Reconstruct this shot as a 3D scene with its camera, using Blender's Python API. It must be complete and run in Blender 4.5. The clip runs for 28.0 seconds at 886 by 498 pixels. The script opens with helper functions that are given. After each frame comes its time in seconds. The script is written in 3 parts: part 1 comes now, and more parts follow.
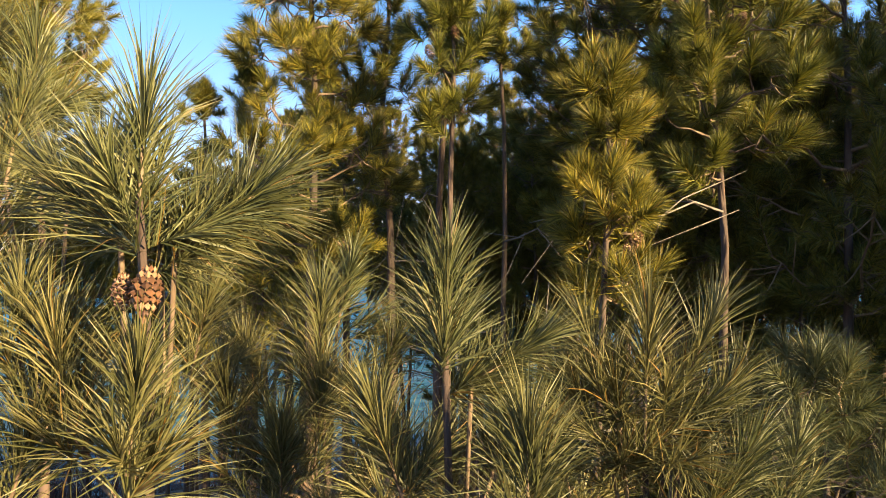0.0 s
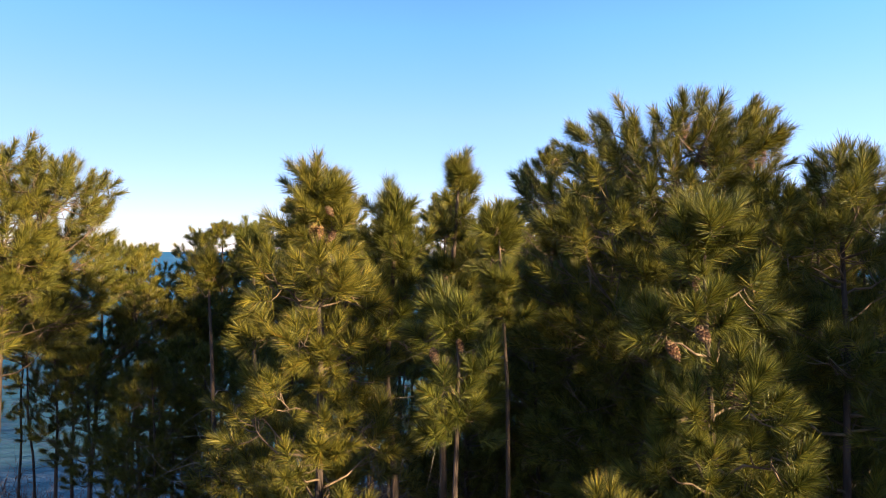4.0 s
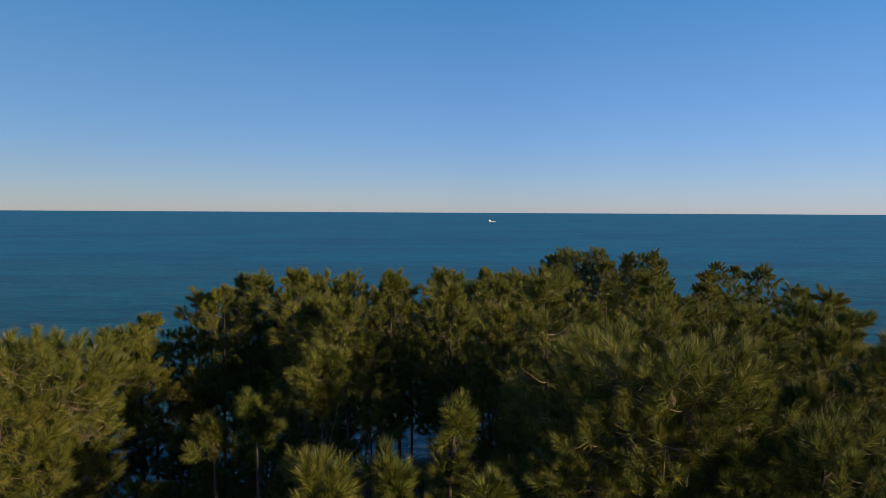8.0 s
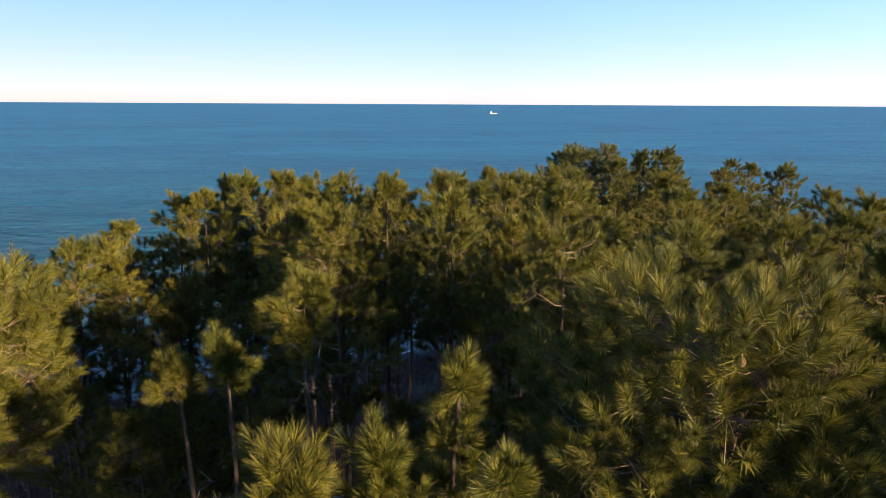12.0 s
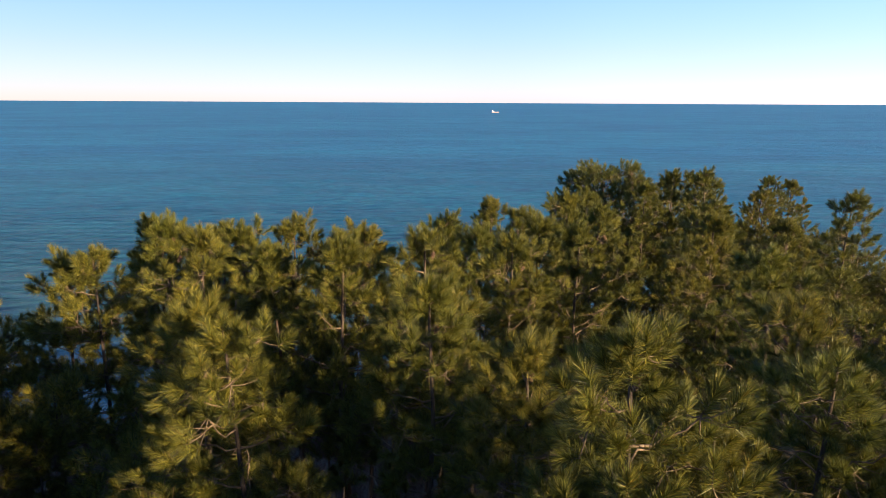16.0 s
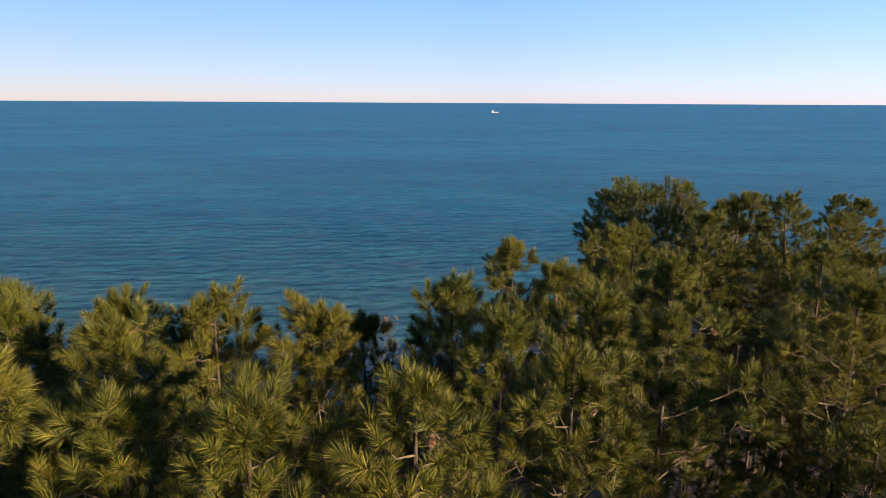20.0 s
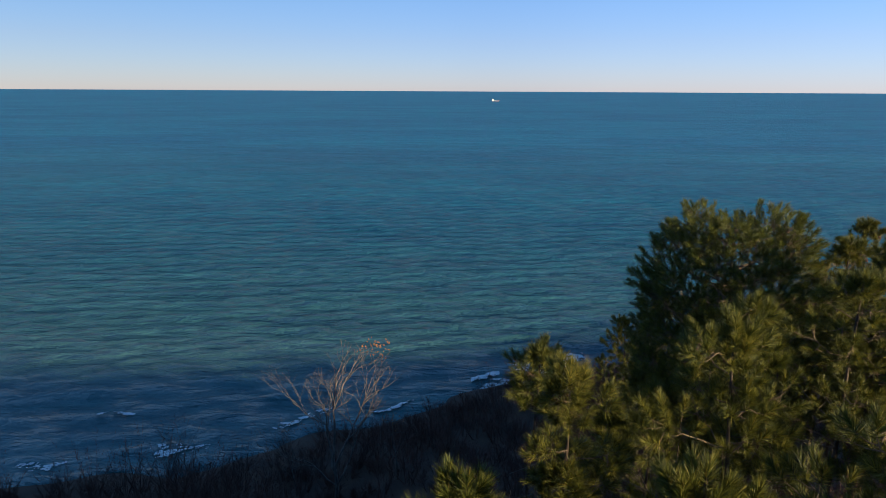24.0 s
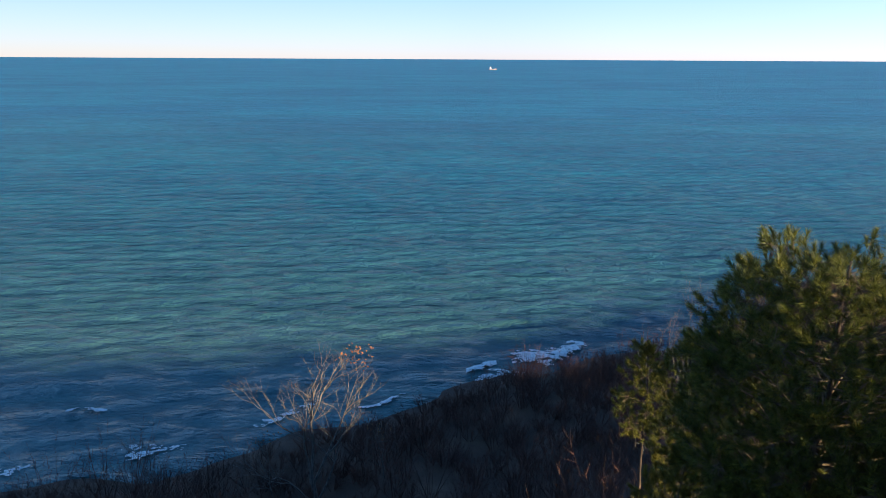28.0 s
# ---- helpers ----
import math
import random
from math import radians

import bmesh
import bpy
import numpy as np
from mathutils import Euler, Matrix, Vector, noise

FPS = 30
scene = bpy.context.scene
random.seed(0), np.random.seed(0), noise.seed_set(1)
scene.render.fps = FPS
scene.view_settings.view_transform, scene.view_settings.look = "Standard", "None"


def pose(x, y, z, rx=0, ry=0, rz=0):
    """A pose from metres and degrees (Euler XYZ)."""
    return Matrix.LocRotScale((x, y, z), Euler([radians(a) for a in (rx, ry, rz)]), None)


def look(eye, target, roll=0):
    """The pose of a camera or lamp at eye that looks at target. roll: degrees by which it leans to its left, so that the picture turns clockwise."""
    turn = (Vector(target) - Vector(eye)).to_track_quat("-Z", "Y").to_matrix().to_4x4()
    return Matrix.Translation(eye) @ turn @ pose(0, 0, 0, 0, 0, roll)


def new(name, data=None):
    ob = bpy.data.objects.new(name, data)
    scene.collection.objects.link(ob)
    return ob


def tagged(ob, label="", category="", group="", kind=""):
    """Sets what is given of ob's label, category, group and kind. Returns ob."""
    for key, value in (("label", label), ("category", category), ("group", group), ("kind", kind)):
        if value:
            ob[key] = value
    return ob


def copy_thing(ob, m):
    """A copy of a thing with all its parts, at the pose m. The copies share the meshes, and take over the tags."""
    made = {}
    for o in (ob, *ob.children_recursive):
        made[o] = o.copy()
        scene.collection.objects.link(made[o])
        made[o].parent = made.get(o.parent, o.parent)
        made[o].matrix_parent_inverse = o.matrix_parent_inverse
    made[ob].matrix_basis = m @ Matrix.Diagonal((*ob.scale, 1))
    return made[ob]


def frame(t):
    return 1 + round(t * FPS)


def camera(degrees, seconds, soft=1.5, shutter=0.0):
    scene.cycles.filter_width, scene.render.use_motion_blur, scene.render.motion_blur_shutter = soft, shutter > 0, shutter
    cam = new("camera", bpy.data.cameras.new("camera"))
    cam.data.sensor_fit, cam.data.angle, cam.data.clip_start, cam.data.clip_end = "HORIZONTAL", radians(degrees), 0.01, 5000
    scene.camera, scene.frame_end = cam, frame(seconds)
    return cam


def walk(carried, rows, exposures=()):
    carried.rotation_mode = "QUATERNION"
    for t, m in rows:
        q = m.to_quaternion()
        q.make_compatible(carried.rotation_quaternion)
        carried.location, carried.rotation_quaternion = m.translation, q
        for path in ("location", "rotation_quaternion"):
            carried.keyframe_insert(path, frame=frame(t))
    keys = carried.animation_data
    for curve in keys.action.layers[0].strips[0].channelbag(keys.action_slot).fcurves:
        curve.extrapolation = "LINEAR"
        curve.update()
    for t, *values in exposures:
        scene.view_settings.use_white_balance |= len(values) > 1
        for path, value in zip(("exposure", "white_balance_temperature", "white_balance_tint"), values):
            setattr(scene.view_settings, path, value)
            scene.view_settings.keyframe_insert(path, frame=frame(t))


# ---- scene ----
cam = camera(68.0, 28.0, soft=0.9)
# seconds, x, y, z, tilt, turn
PATH = [
    (0, 0.067, 0.208, -3.023, 90.44, 0.01),
    (0.5, 0.07, 0.221, -2.802, 90.42, 0),
    (1, 0.069, 0.229, -2.575, 90.4, 0.01),
    (1.5, 0.068, 0.23, -2.342, 90.4, 0),
    (2, 0.066, 0.225, -2.076, 90.39, -0),
    (2.5, 0.063, 0.218, -1.792, 90.39, -0.01),
    (3, 0.061, 0.198, -1.49, 90.4, 0),
    (3.5, 0.039, 0.162, -1.186, 90.37, -0),
    (4, 0.022, 0.128, -0.877, 90.4, 0),
    (4.5, 0.021, 0.136, -0.544, 90.4, 0.01),
    (6.5, 0.045, 0.036, 0.81, 90.55, 0.02),
    (7, 0.051, 0.012, 1.177, 89.57, 0.02),
    (7.5, 0.045, 0.007, 1.531, 88.38, 0),
    (8, 0.045, 0.03, 1.825, 86.83, 0),
    (8.5, 0.047, -0.005, 2.049, 84.98, -0),
    (9, 0.03, 0.001, 2.14, 83.09, -0.02),
    (9.5, -0.001, 0.05, 2.151, 81.27, -0.09),
    (10, -0.018, 0.114, 2.103, 79.32, -0.1),
    (10.5, -0.037, 0.286, 2.02, 77.92, -0.1),
    (11, -0.037, 0.581, 1.946, 77.64, -0.11),
    (11.5, -0.027, 1.013, 1.887, 77.6, -0.09),
    (13.5, 0.282, 3.171, 1.915, 77.56, 0.17),
    (14, 0.302, 3.664, 1.974, 77.58, 0.17),
    (14.5, 0.314, 4.258, 2.153, 77.5, 0.2),
    (15, 0.334, 4.881, 2.234, 77.48, 0.17),
    (15.5, 0.344, 5.443, 2.3, 77.46, 0.15),
    (16, 0.347, 6.052, 2.33, 77.44, 0.11),
    (16.5, 0.34, 6.603, 2.324, 77.44, 0.1),
    (17, 0.337, 7.137, 2.313, 77.44, 0.06),
    (17.5, 0.361, 7.699, 2.29, 77.46, 0.05),
    (18, 0.382, 8.247, 2.304, 77.48, 0.05),
    (18.5, 0.329, 8.883, 2.371, 77.45, 0.05),
    (19, 0.273, 9.558, 2.44, 77.45, 0.1),
    (19.5, 0.263, 10.326, 2.417, 77.46, 0.07),
    (20, 0.262, 11.14, 2.43, 77.45, 0.08),
    (20.5, 0.299, 12.013, 2.445, 77.43, 0.09),
    (21, 0.309, 12.902, 2.426, 77.39, 0.08),
    (21.5, 0.311, 13.771, 2.434, 77.38, 0.09),
    (23.5, 0.341, 16.85, 2.491, 77.11, 0.12),
    (24, 0.306, 17.48, 2.508, 76.49, 0.07),
    (24.5, 0.352, 18.016, 2.474, 75.83, 0.07),
    (25, 0.395, 18.562, 2.498, 75.19, 0.05),
    (25.5, 0.399, 19.081, 2.553, 74.55, -0.06),
    (26, 0.425, 19.623, 2.589, 73.98, -0.09),
    (26.5, 0.492, 20.244, 2.591, 73.82, -0.12),
    (27, 0.56, 20.866, 2.641, 73.85, -0.17),
    (27.5, 0.673, 21.516, 2.635, 73.88, -0.1),
    (28, 0.69, 22.166, 2.664, 73.88, -0.18),
]
EXPOSURES = [(0.0, 2.42, 6950, 13), (3.0, 2.37, 6950, 16), (4.5, 1.65, 5950, 13), (6.5, 0.45, 5500, 0), (8.0, 0.58, 5550, 1), (9.5, 1.15, 6000, 12),
             (10.5, 1.64, 6150, 14), (14.0, 1.74, 6200, 15), (17.0, 1.66, 6200, 15), (20.0, 1.42, 5980, 13), (23.5, 1.02, 5750, 6), (25.0, 1.14, 5750, 5),
             (26.5, 1.38, 5800, 5), (28.0, 1.62, 5850, 7)]
walk(cam, [(t, pose(x, y, z, tilt, 0, turn) @ pose(0, 0, 0, 0, 0, 0.3)) for t, x, y, z, tilt, turn in PATH], EXPOSURES)

# ---- world and sun: a low winter sun behind the camera, to its right ----
SUN_AZ, SUN_EL = radians(128), radians(12.5)
world = bpy.data.worlds.new("world")
scene.world = world
world.use_nodes = True
wn = world.node_tree.nodes
sky = wn.new("ShaderNodeTexSky")
sky.sky_type = "NISHITA"
sky.sun_disc = False
sky.sun_elevation, sky.sun_rotation = SUN_EL, -SUN_AZ
sky.altitude, sky.air_density, sky.dust_density, sky.ozone_density = 0, 1.0, 0.0, 5.0
wn["Background"].inputs["Strength"].default_value = 0.063
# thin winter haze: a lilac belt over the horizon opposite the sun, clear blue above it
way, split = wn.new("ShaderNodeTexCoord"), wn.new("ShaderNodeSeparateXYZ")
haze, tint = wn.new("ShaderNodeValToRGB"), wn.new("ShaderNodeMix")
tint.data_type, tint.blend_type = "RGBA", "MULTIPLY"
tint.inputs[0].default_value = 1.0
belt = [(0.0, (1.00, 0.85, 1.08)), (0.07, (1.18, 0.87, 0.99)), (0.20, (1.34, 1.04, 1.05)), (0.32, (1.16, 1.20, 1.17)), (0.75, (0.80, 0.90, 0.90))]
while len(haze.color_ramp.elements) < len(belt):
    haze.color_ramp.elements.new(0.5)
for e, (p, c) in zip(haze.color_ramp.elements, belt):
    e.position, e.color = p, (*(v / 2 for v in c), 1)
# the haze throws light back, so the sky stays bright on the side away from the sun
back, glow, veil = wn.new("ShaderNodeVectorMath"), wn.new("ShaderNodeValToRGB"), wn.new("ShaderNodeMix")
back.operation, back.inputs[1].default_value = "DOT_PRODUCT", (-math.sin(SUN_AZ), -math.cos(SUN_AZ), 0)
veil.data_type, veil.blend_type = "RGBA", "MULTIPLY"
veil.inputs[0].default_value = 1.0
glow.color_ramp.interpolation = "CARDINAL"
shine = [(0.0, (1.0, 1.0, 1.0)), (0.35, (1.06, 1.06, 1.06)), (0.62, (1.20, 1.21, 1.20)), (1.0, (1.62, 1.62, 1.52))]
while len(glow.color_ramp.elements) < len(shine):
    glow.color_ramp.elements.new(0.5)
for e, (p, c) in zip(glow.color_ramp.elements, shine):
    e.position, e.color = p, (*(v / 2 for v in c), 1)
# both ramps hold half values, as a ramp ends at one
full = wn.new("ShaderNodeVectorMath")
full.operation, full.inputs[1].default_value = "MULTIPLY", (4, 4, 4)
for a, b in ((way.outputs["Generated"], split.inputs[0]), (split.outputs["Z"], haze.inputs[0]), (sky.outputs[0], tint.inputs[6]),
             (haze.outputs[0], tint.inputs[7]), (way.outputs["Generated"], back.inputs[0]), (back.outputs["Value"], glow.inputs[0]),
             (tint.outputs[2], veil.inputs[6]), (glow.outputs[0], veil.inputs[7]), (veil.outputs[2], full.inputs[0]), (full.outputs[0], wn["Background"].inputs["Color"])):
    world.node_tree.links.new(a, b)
sun_way = Vector((math.sin(SUN_AZ) * math.cos(SUN_EL), math.cos(SUN_AZ) * math.cos(SUN_EL), math.sin(SUN_EL)))
sun = new("sun", bpy.data.lights.new("sun", "SUN"))
sun.data.energy, sun.data.angle, sun.data.color = 5.0, radians(2.0), (1.0, 0.77, 0.43)
sun.matrix_world = look(sun_way * 60, (0, 0, 0))


# ---- materials ----
def material(name, rough=0.8):
    m = bpy.data.materials.new(name)
    m.use_nodes = True
    n, l = m.node_tree.nodes, m.node_tree.links
    b = n["Principled BSDF"]
    b.inputs["Roughness"].default_value = rough
    return m, n, l, b


def ramp(n, stops):
    r = n.new("ShaderNodeValToRGB")
    while len(r.color_ramp.elements) < len(stops):
        r.color_ramp.elements.new(0.5)
    for e, (p, c) in zip(r.color_ramp.elements, stops):
        e.position, e.color = p, (*c, 1)
    return r


def noise_tex(n, l, scale, detail=4, coords="Object", stretch=(1, 1, 1)):
    tc, mp, tx = n.new("ShaderNodeTexCoord"), n.new("ShaderNodeMapping"), n.new("ShaderNodeTexNoise")
    mp.inputs["Scale"].default_value = stretch
    tx.inputs["Scale"].default_value, tx.inputs["Detail"].default_value = scale, detail
    l.new(tc.outputs[coords], mp.inputs[0])
    l.new(mp.outputs[0], tx.inputs["Vector"])
    return tx


def mix_col(n, l, fac, a, b, mode="MIX"):
    m = n.new("ShaderNodeMix")
    m.data_type, m.blend_type = "RGBA", mode
    for socket, v in ((m.inputs[0], fac), (m.inputs[6], a), (m.inputs[7], b)):
        if isinstance(v, bpy.types.NodeSocket):
            l.new(v, socket)
        else:
            socket.default_value = v if isinstance(v, float) else (*v, 1)
    return m.outputs[2]


def bump(n, l, b, height, strength, distance):
    k = n.new("ShaderNodeBump")
    k.inputs["Strength"].default_value, k.inputs["Distance"].default_value = strength, distance
    l.new(height, k.inputs["Height"])
    l.new(k.outputs[0], b.inputs["Normal"])


def needle_material(name, dark, mid, light):
    m, n, l, b = material(name, 0.5)
    geo, info = n.new("ShaderNodeNewGeometry"), n.new("ShaderNodeObjectInfo")
    r = ramp(n, [(0.0, dark), (0.5, mid), (0.94, light), (1.0, (0.17, 0.09, 0.02))])
    l.new(geo.outputs["Random Per Island"], r.inputs[0])
    clump = noise_tex(n, l, 2.4, 2)
    cr = ramp(n, [(0.3, (0.62, 0.68, 0.60)), (0.7, (1.2, 1.15, 1.0))])
    l.new(clump.outputs[0], cr.inputs[0])
    tr = ramp(n, [(0.0, (0.86, 0.95, 0.95)), (1.0, (1.12, 1.04, 0.95))])
    l.new(info.outputs["Random"], tr.inputs[0])
    c = mix_col(n, l, 1.0, r.outputs[0], cr.outputs[0], "MULTIPLY")
    c = mix_col(n, l, 1.0, c, tr.outputs[0], "MULTIPLY")
    l.new(c, b.inputs["Base Color"])
    b.inputs["Specular IOR Level"].default_value = 0.35
    tl, ms = n.new("ShaderNodeBsdfTranslucent"), n.new("ShaderNodeMixShader")
    ms.inputs[0].default_value = 0.22
    l.new(c, tl.inputs[0])
    l.new(b.outputs[0], ms.inputs[1])
    l.new(tl.outputs[0], ms.inputs[2])
    l.new(ms.outputs[0], n["Material Output"].inputs[0])
    return m


NEEDLES = needle_material("pine_needles", (0.022, 0.032, 0.007), (0.104, 0.104, 0.016), (0.255, 0.222, 0.038))


YOUNG_NEEDLES = needle_material("young_pine_needles", (0.052, 0.058, 0.024), (0.100, 0.102, 0.046), (0.165, 0.155, 0.078))


def bark_material(name, a, b_, c_):
    m, n, l, b = material(name, 0.85)
    t = noise_tex(n, l, 9, 6, stretch=(1, 1, 0.25))
    r = ramp(n, [(0.3, a), (0.5, b_), (0.72, c_)])
    l.new(t.outputs[0], r.inputs[0])
    l.new(r.outputs[0], b.inputs["Base Color"])
    v = n.new("ShaderNodeTexVoronoi")
    v.feature = "DISTANCE_TO_EDGE"
    v.inputs["Scale"].default_value = 22
    mp, tc = n.new("ShaderNodeMapping"), n.new("ShaderNodeTexCoord")
    mp.inputs["Scale"].default_value = (1, 1, 0.3)
    l.new(tc.outputs["Object"], mp.inputs[0])
    l.new(mp.outputs[0], v.inputs["Vector"])
    bump(n, l, b, v.outputs["Distance"], 0.9, 0.02)
    return m


BARK = bark_material("pine_bark", (0.022, 0.015, 0.012), (0.055, 0.035, 0.026), (0.11, 0.072, 0.052))
LIMB_BARK = bark_material("limb_bark", (0.05, 0.034, 0.024), (0.12, 0.08, 0.05), (0.24, 0.17, 0.11))
DEAD_WOOD = bark_material("dead_wood", (0.05, 0.043, 0.038), (0.11, 0.095, 0.082), (0.22, 0.19, 0.165))
GREY_BARK = bark_material("grey_bark", (0.05, 0.042, 0.038), (0.11, 0.094, 0.085), (0.20, 0.175, 0.155))


def cone_material():
    m, n, l, b = material("cone_scales", 0.6)
    geo = n.new("ShaderNodeNewGeometry")
    r = ramp(n, [(0.0, (0.05, 0.022, 0.012)), (0.6, (0.14, 0.065, 0.032)), (1.0, (0.27, 0.17, 0.10))])
    l.new(geo.outputs["Random Per Island"], r.inputs[0])
    l.new(r.outputs[0], b.inputs["Base Color"])
    return m


CONE = cone_material()


def ground_material():
    m, n, l, b = material("needle_litter", 0.95)
    a, f = noise_tex(n, l, 0.35, 5), noise_tex(n, l, 30, 5)
    r = ramp(n, [(0.3, (0.045, 0.026, 0.019)), (0.55, (0.085, 0.052, 0.036)), (0.75, (0.13, 0.088, 0.058))])
    l.new(a.outputs[0], r.inputs[0])
    g = ramp(n, [(0.3, (0.55, 0.52, 0.5)), (0.7, (1.25, 1.2, 1.15))])
    l.new(f.outputs[0], g.inputs[0])
    l.new(mix_col(n, l, 1.0, r.outputs[0], g.outputs[0], "MULTIPLY"), b.inputs["Base Color"])
    bump(n, l, b, f.outputs[0], 0.7, 0.05)
    return m


def twig_material(name, lo, hi):
    m, n, l, b = material(name, 0.85)
    geo = n.new("ShaderNodeNewGeometry")
    r = ramp(n, [(0.0, lo), (1.0, hi)])
    l.new(geo.outputs["Random Per Island"], r.inputs[0])
    t = noise_tex(n, l, 0.22, 3)
    g = ramp(n, [(0.35, (0.65, 0.66, 0.72)), (0.65, (1.2, 1.1, 1.0))])
    l.new(t.outputs[0], g.inputs[0])
    l.new(mix_col(n, l, 1.0, r.outputs[0], g.outputs[0], "MULTIPLY"), b.inputs["Base Color"])
    return m


THICKET = twig_material("thicket_twigs", (0.046, 0.021, 0.017), (0.14, 0.064, 0.046))
BROWN = twig_material("withered_needles", (0.10, 0.030, 0.012), (0.26, 0.095, 0.035))
WITHERED = twig_material("withered_leaves", (0.16, 0.06, 0.02), (0.42, 0.21, 0.07))


def water_material():
    m, n, l, b = material("sea_water", 0.11)
    b.inputs["IOR"].default_value = 1.333
    b.inputs["Specular IOR Level"].default_value = 0.2
    tc, sep = n.new("ShaderNodeTexCoord"), n.new("ShaderNodeSeparateXYZ")
    l.new(tc.outputs["Object"], sep.inputs[0])
    off = n.new("ShaderNodeMapRange")
    off.inputs[1].default_value, off.inputs[2].default_value = 60, 420
    l.new(sep.outputs["Y"], off.inputs[0])
    # silty green shallows, their colour lightened to offset the wood's shadow on them, blue open water
    depth = ramp(n, [(0.0, (0.095, 0.20, 0.21)), (0.06, (0.068, 0.150, 0.165)), (0.10, (0.030, 0.090, 0.118)), (0.4, (0.017, 0.122, 0.218)), (1.0, (0.011, 0.142, 0.292))])
    l.new(off.outputs[0], depth.inputs[0])
    patch = noise_tex(n, l, 0.012, 4, stretch=(0.5, 1.4, 1))
    pr = ramp(n, [(0.35, (0.8, 0.86, 0.92)), (0.65, (1.16, 1.12, 1.06))])
    l.new(patch.outputs[0], pr.inputs[0])
    l.new(mix_col(n, l, 1.0, depth.outputs[0], pr.outputs[0], "MULTIPLY"), b.inputs["Base Color"])
    streak = noise_tex(n, l, 0.07, 8, stretch=(0.45, 1.6, 1))
    sr = ramp(n, [(0.36, (0.88, 0.90, 0.92)), (0.62, (1.13, 1.11, 1.09))])
    l.new(streak.outputs[0], sr.inputs[0])
    fine = noise_tex(n, l, 0.42, 6, stretch=(0.55, 1.5, 1))
    fr_ = ramp(n, [(0.38, (0.84, 0.86, 0.88)), (0.62, (1.18, 1.15, 1.12))])
    l.new(fine.outputs[0], fr_.inputs[0])
    both = mix_col(n, l, 1.0, pr.outputs[0], sr.outputs[0], "MULTIPLY")
    both = mix_col(n, l, 1.0, both, fr_.outputs[0], "MULTIPLY")
    l.new(mix_col(n, l, 1.0, depth.outputs[0], both, "MULTIPLY"), b.inputs["Base Color"])
    # wind chop at three sizes
    total = None
    for size, amount, stretch in ((0.05, 4.0, (0.45, 1.5, 1)), (0.45, 1.5, (0.6, 1.5, 1)), (2.2, 0.4, (0.7, 1.4, 1))):
        t = noise_tex(n, l, size, 8, stretch=stretch)
        ad = n.new("ShaderNodeMath")
        ad.operation = "MULTIPLY_ADD"
        ad.inputs[1].default_value, ad.inputs[2].default_value = amount, 0
        l.new(t.outputs[0], ad.inputs[0])
        if total:
            l.new(total, ad.inputs[2])
        total = ad.outputs[0]
    bump(n, l, b, total, 1.0, 0.9)
    b.inputs["Specular IOR Level"].default_value = 0.0
    gl, fr, lim, ms = n.new("ShaderNodeBsdfGlossy"), n.new("ShaderNodeFresnel"), n.new("ShaderNodeMath"), n.new("ShaderNodeMixShader")
    gl.inputs["Roughness"].default_value, fr.inputs["IOR"].default_value = 0.12, 1.333
    lim.operation, lim.inputs[1].default_value = "MULTIPLY", 0.17
    soft = n.new("ShaderNodeMath")
    soft.operation, soft.inputs[1].default_value = "POWER", 0.7
    normal = b.inputs["Normal"].links[0].from_socket
    l.new(normal, gl.inputs["Normal"])
    l.new(normal, fr.inputs["Normal"])
    l.new(fr.outputs[0], soft.inputs[0])
    l.new(soft.outputs[0], lim.inputs[0])
    l.new(lim.outputs[0], ms.inputs[0])
    l.new(b.outputs[0], ms.inputs[1])
    l.new(gl.outputs[0], ms.inputs[2])
    l.new(ms.outputs[0], n["Material Output"].inputs[0])
    return m


def foam_material():
    m, n, l, b = material("sea_foam", 0.7)
    t = noise_tex(n, l, 3.5, 6)
    r = ramp(n, [(0.3, (0.55, 0.60, 0.62)), (0.65, (0.84, 0.86, 0.87))])
    l.new(t.outputs[0], r.inputs[0])
    l.new(r.outputs[0], b.inputs["Base Color"])
    bump(n, l, b, t.outputs[0], 0.8, 0.1)
    return m


def paint_material(name, col, rough=0.45):
    m, n, l, b = material(name, rough)
    t = noise_tex(n, l, 0.6, 4)
    r = ramp(n, [(0.3, tuple(v * 0.82 for v in col)), (0.7, col)])
    l.new(t.outputs[0], r.inputs[0])
    l.new(r.outputs[0], b.inputs["Base Color"])
    return m


GROUND_MAT, WATER, FOAM = ground_material(), water_material(), foam_material()
SHIP_WHITE, SHIP_HULL = paint_material("white_ship_paint", (0.82, 0.82, 0.80)), paint_material("hull_paint", (0.42, 0.30, 0.28))


# ---- mesh helpers ----
def mesh_from(name, verts, faces, mat, smooth=False):
    me = bpy.data.meshes.new(name)
    me.from_pydata([tuple(v) for v in verts], [], faces)
    if smooth:
        me.shade_smooth()
    me.materials.append(mat)
    return me


def fast_mesh(name, verts, sizes, loops, mat):
    """A mesh from arrays: verts (n, 3), corners per face, and the corner indices in a row."""
    me = bpy.data.meshes.new(name)
    me.vertices.add(len(verts))
    me.vertices.foreach_set("co", np.asarray(verts, np.float32).ravel())
    me.loops.add(len(loops))
    me.loops.foreach_set("vertex_index", np.asarray(loops, np.int32))
    me.polygons.add(len(sizes))
    me.polygons.foreach_set("loop_start", np.concatenate([[0], np.cumsum(sizes)[:-1]]).astype(np.int32))
    me.update(calc_edges=True)
    me.materials.append(mat)
    return me


def part(name, me, parent, label=""):
    ob = new(name, me)
    ob.parent = parent
    return tagged(ob, label) if label else ob


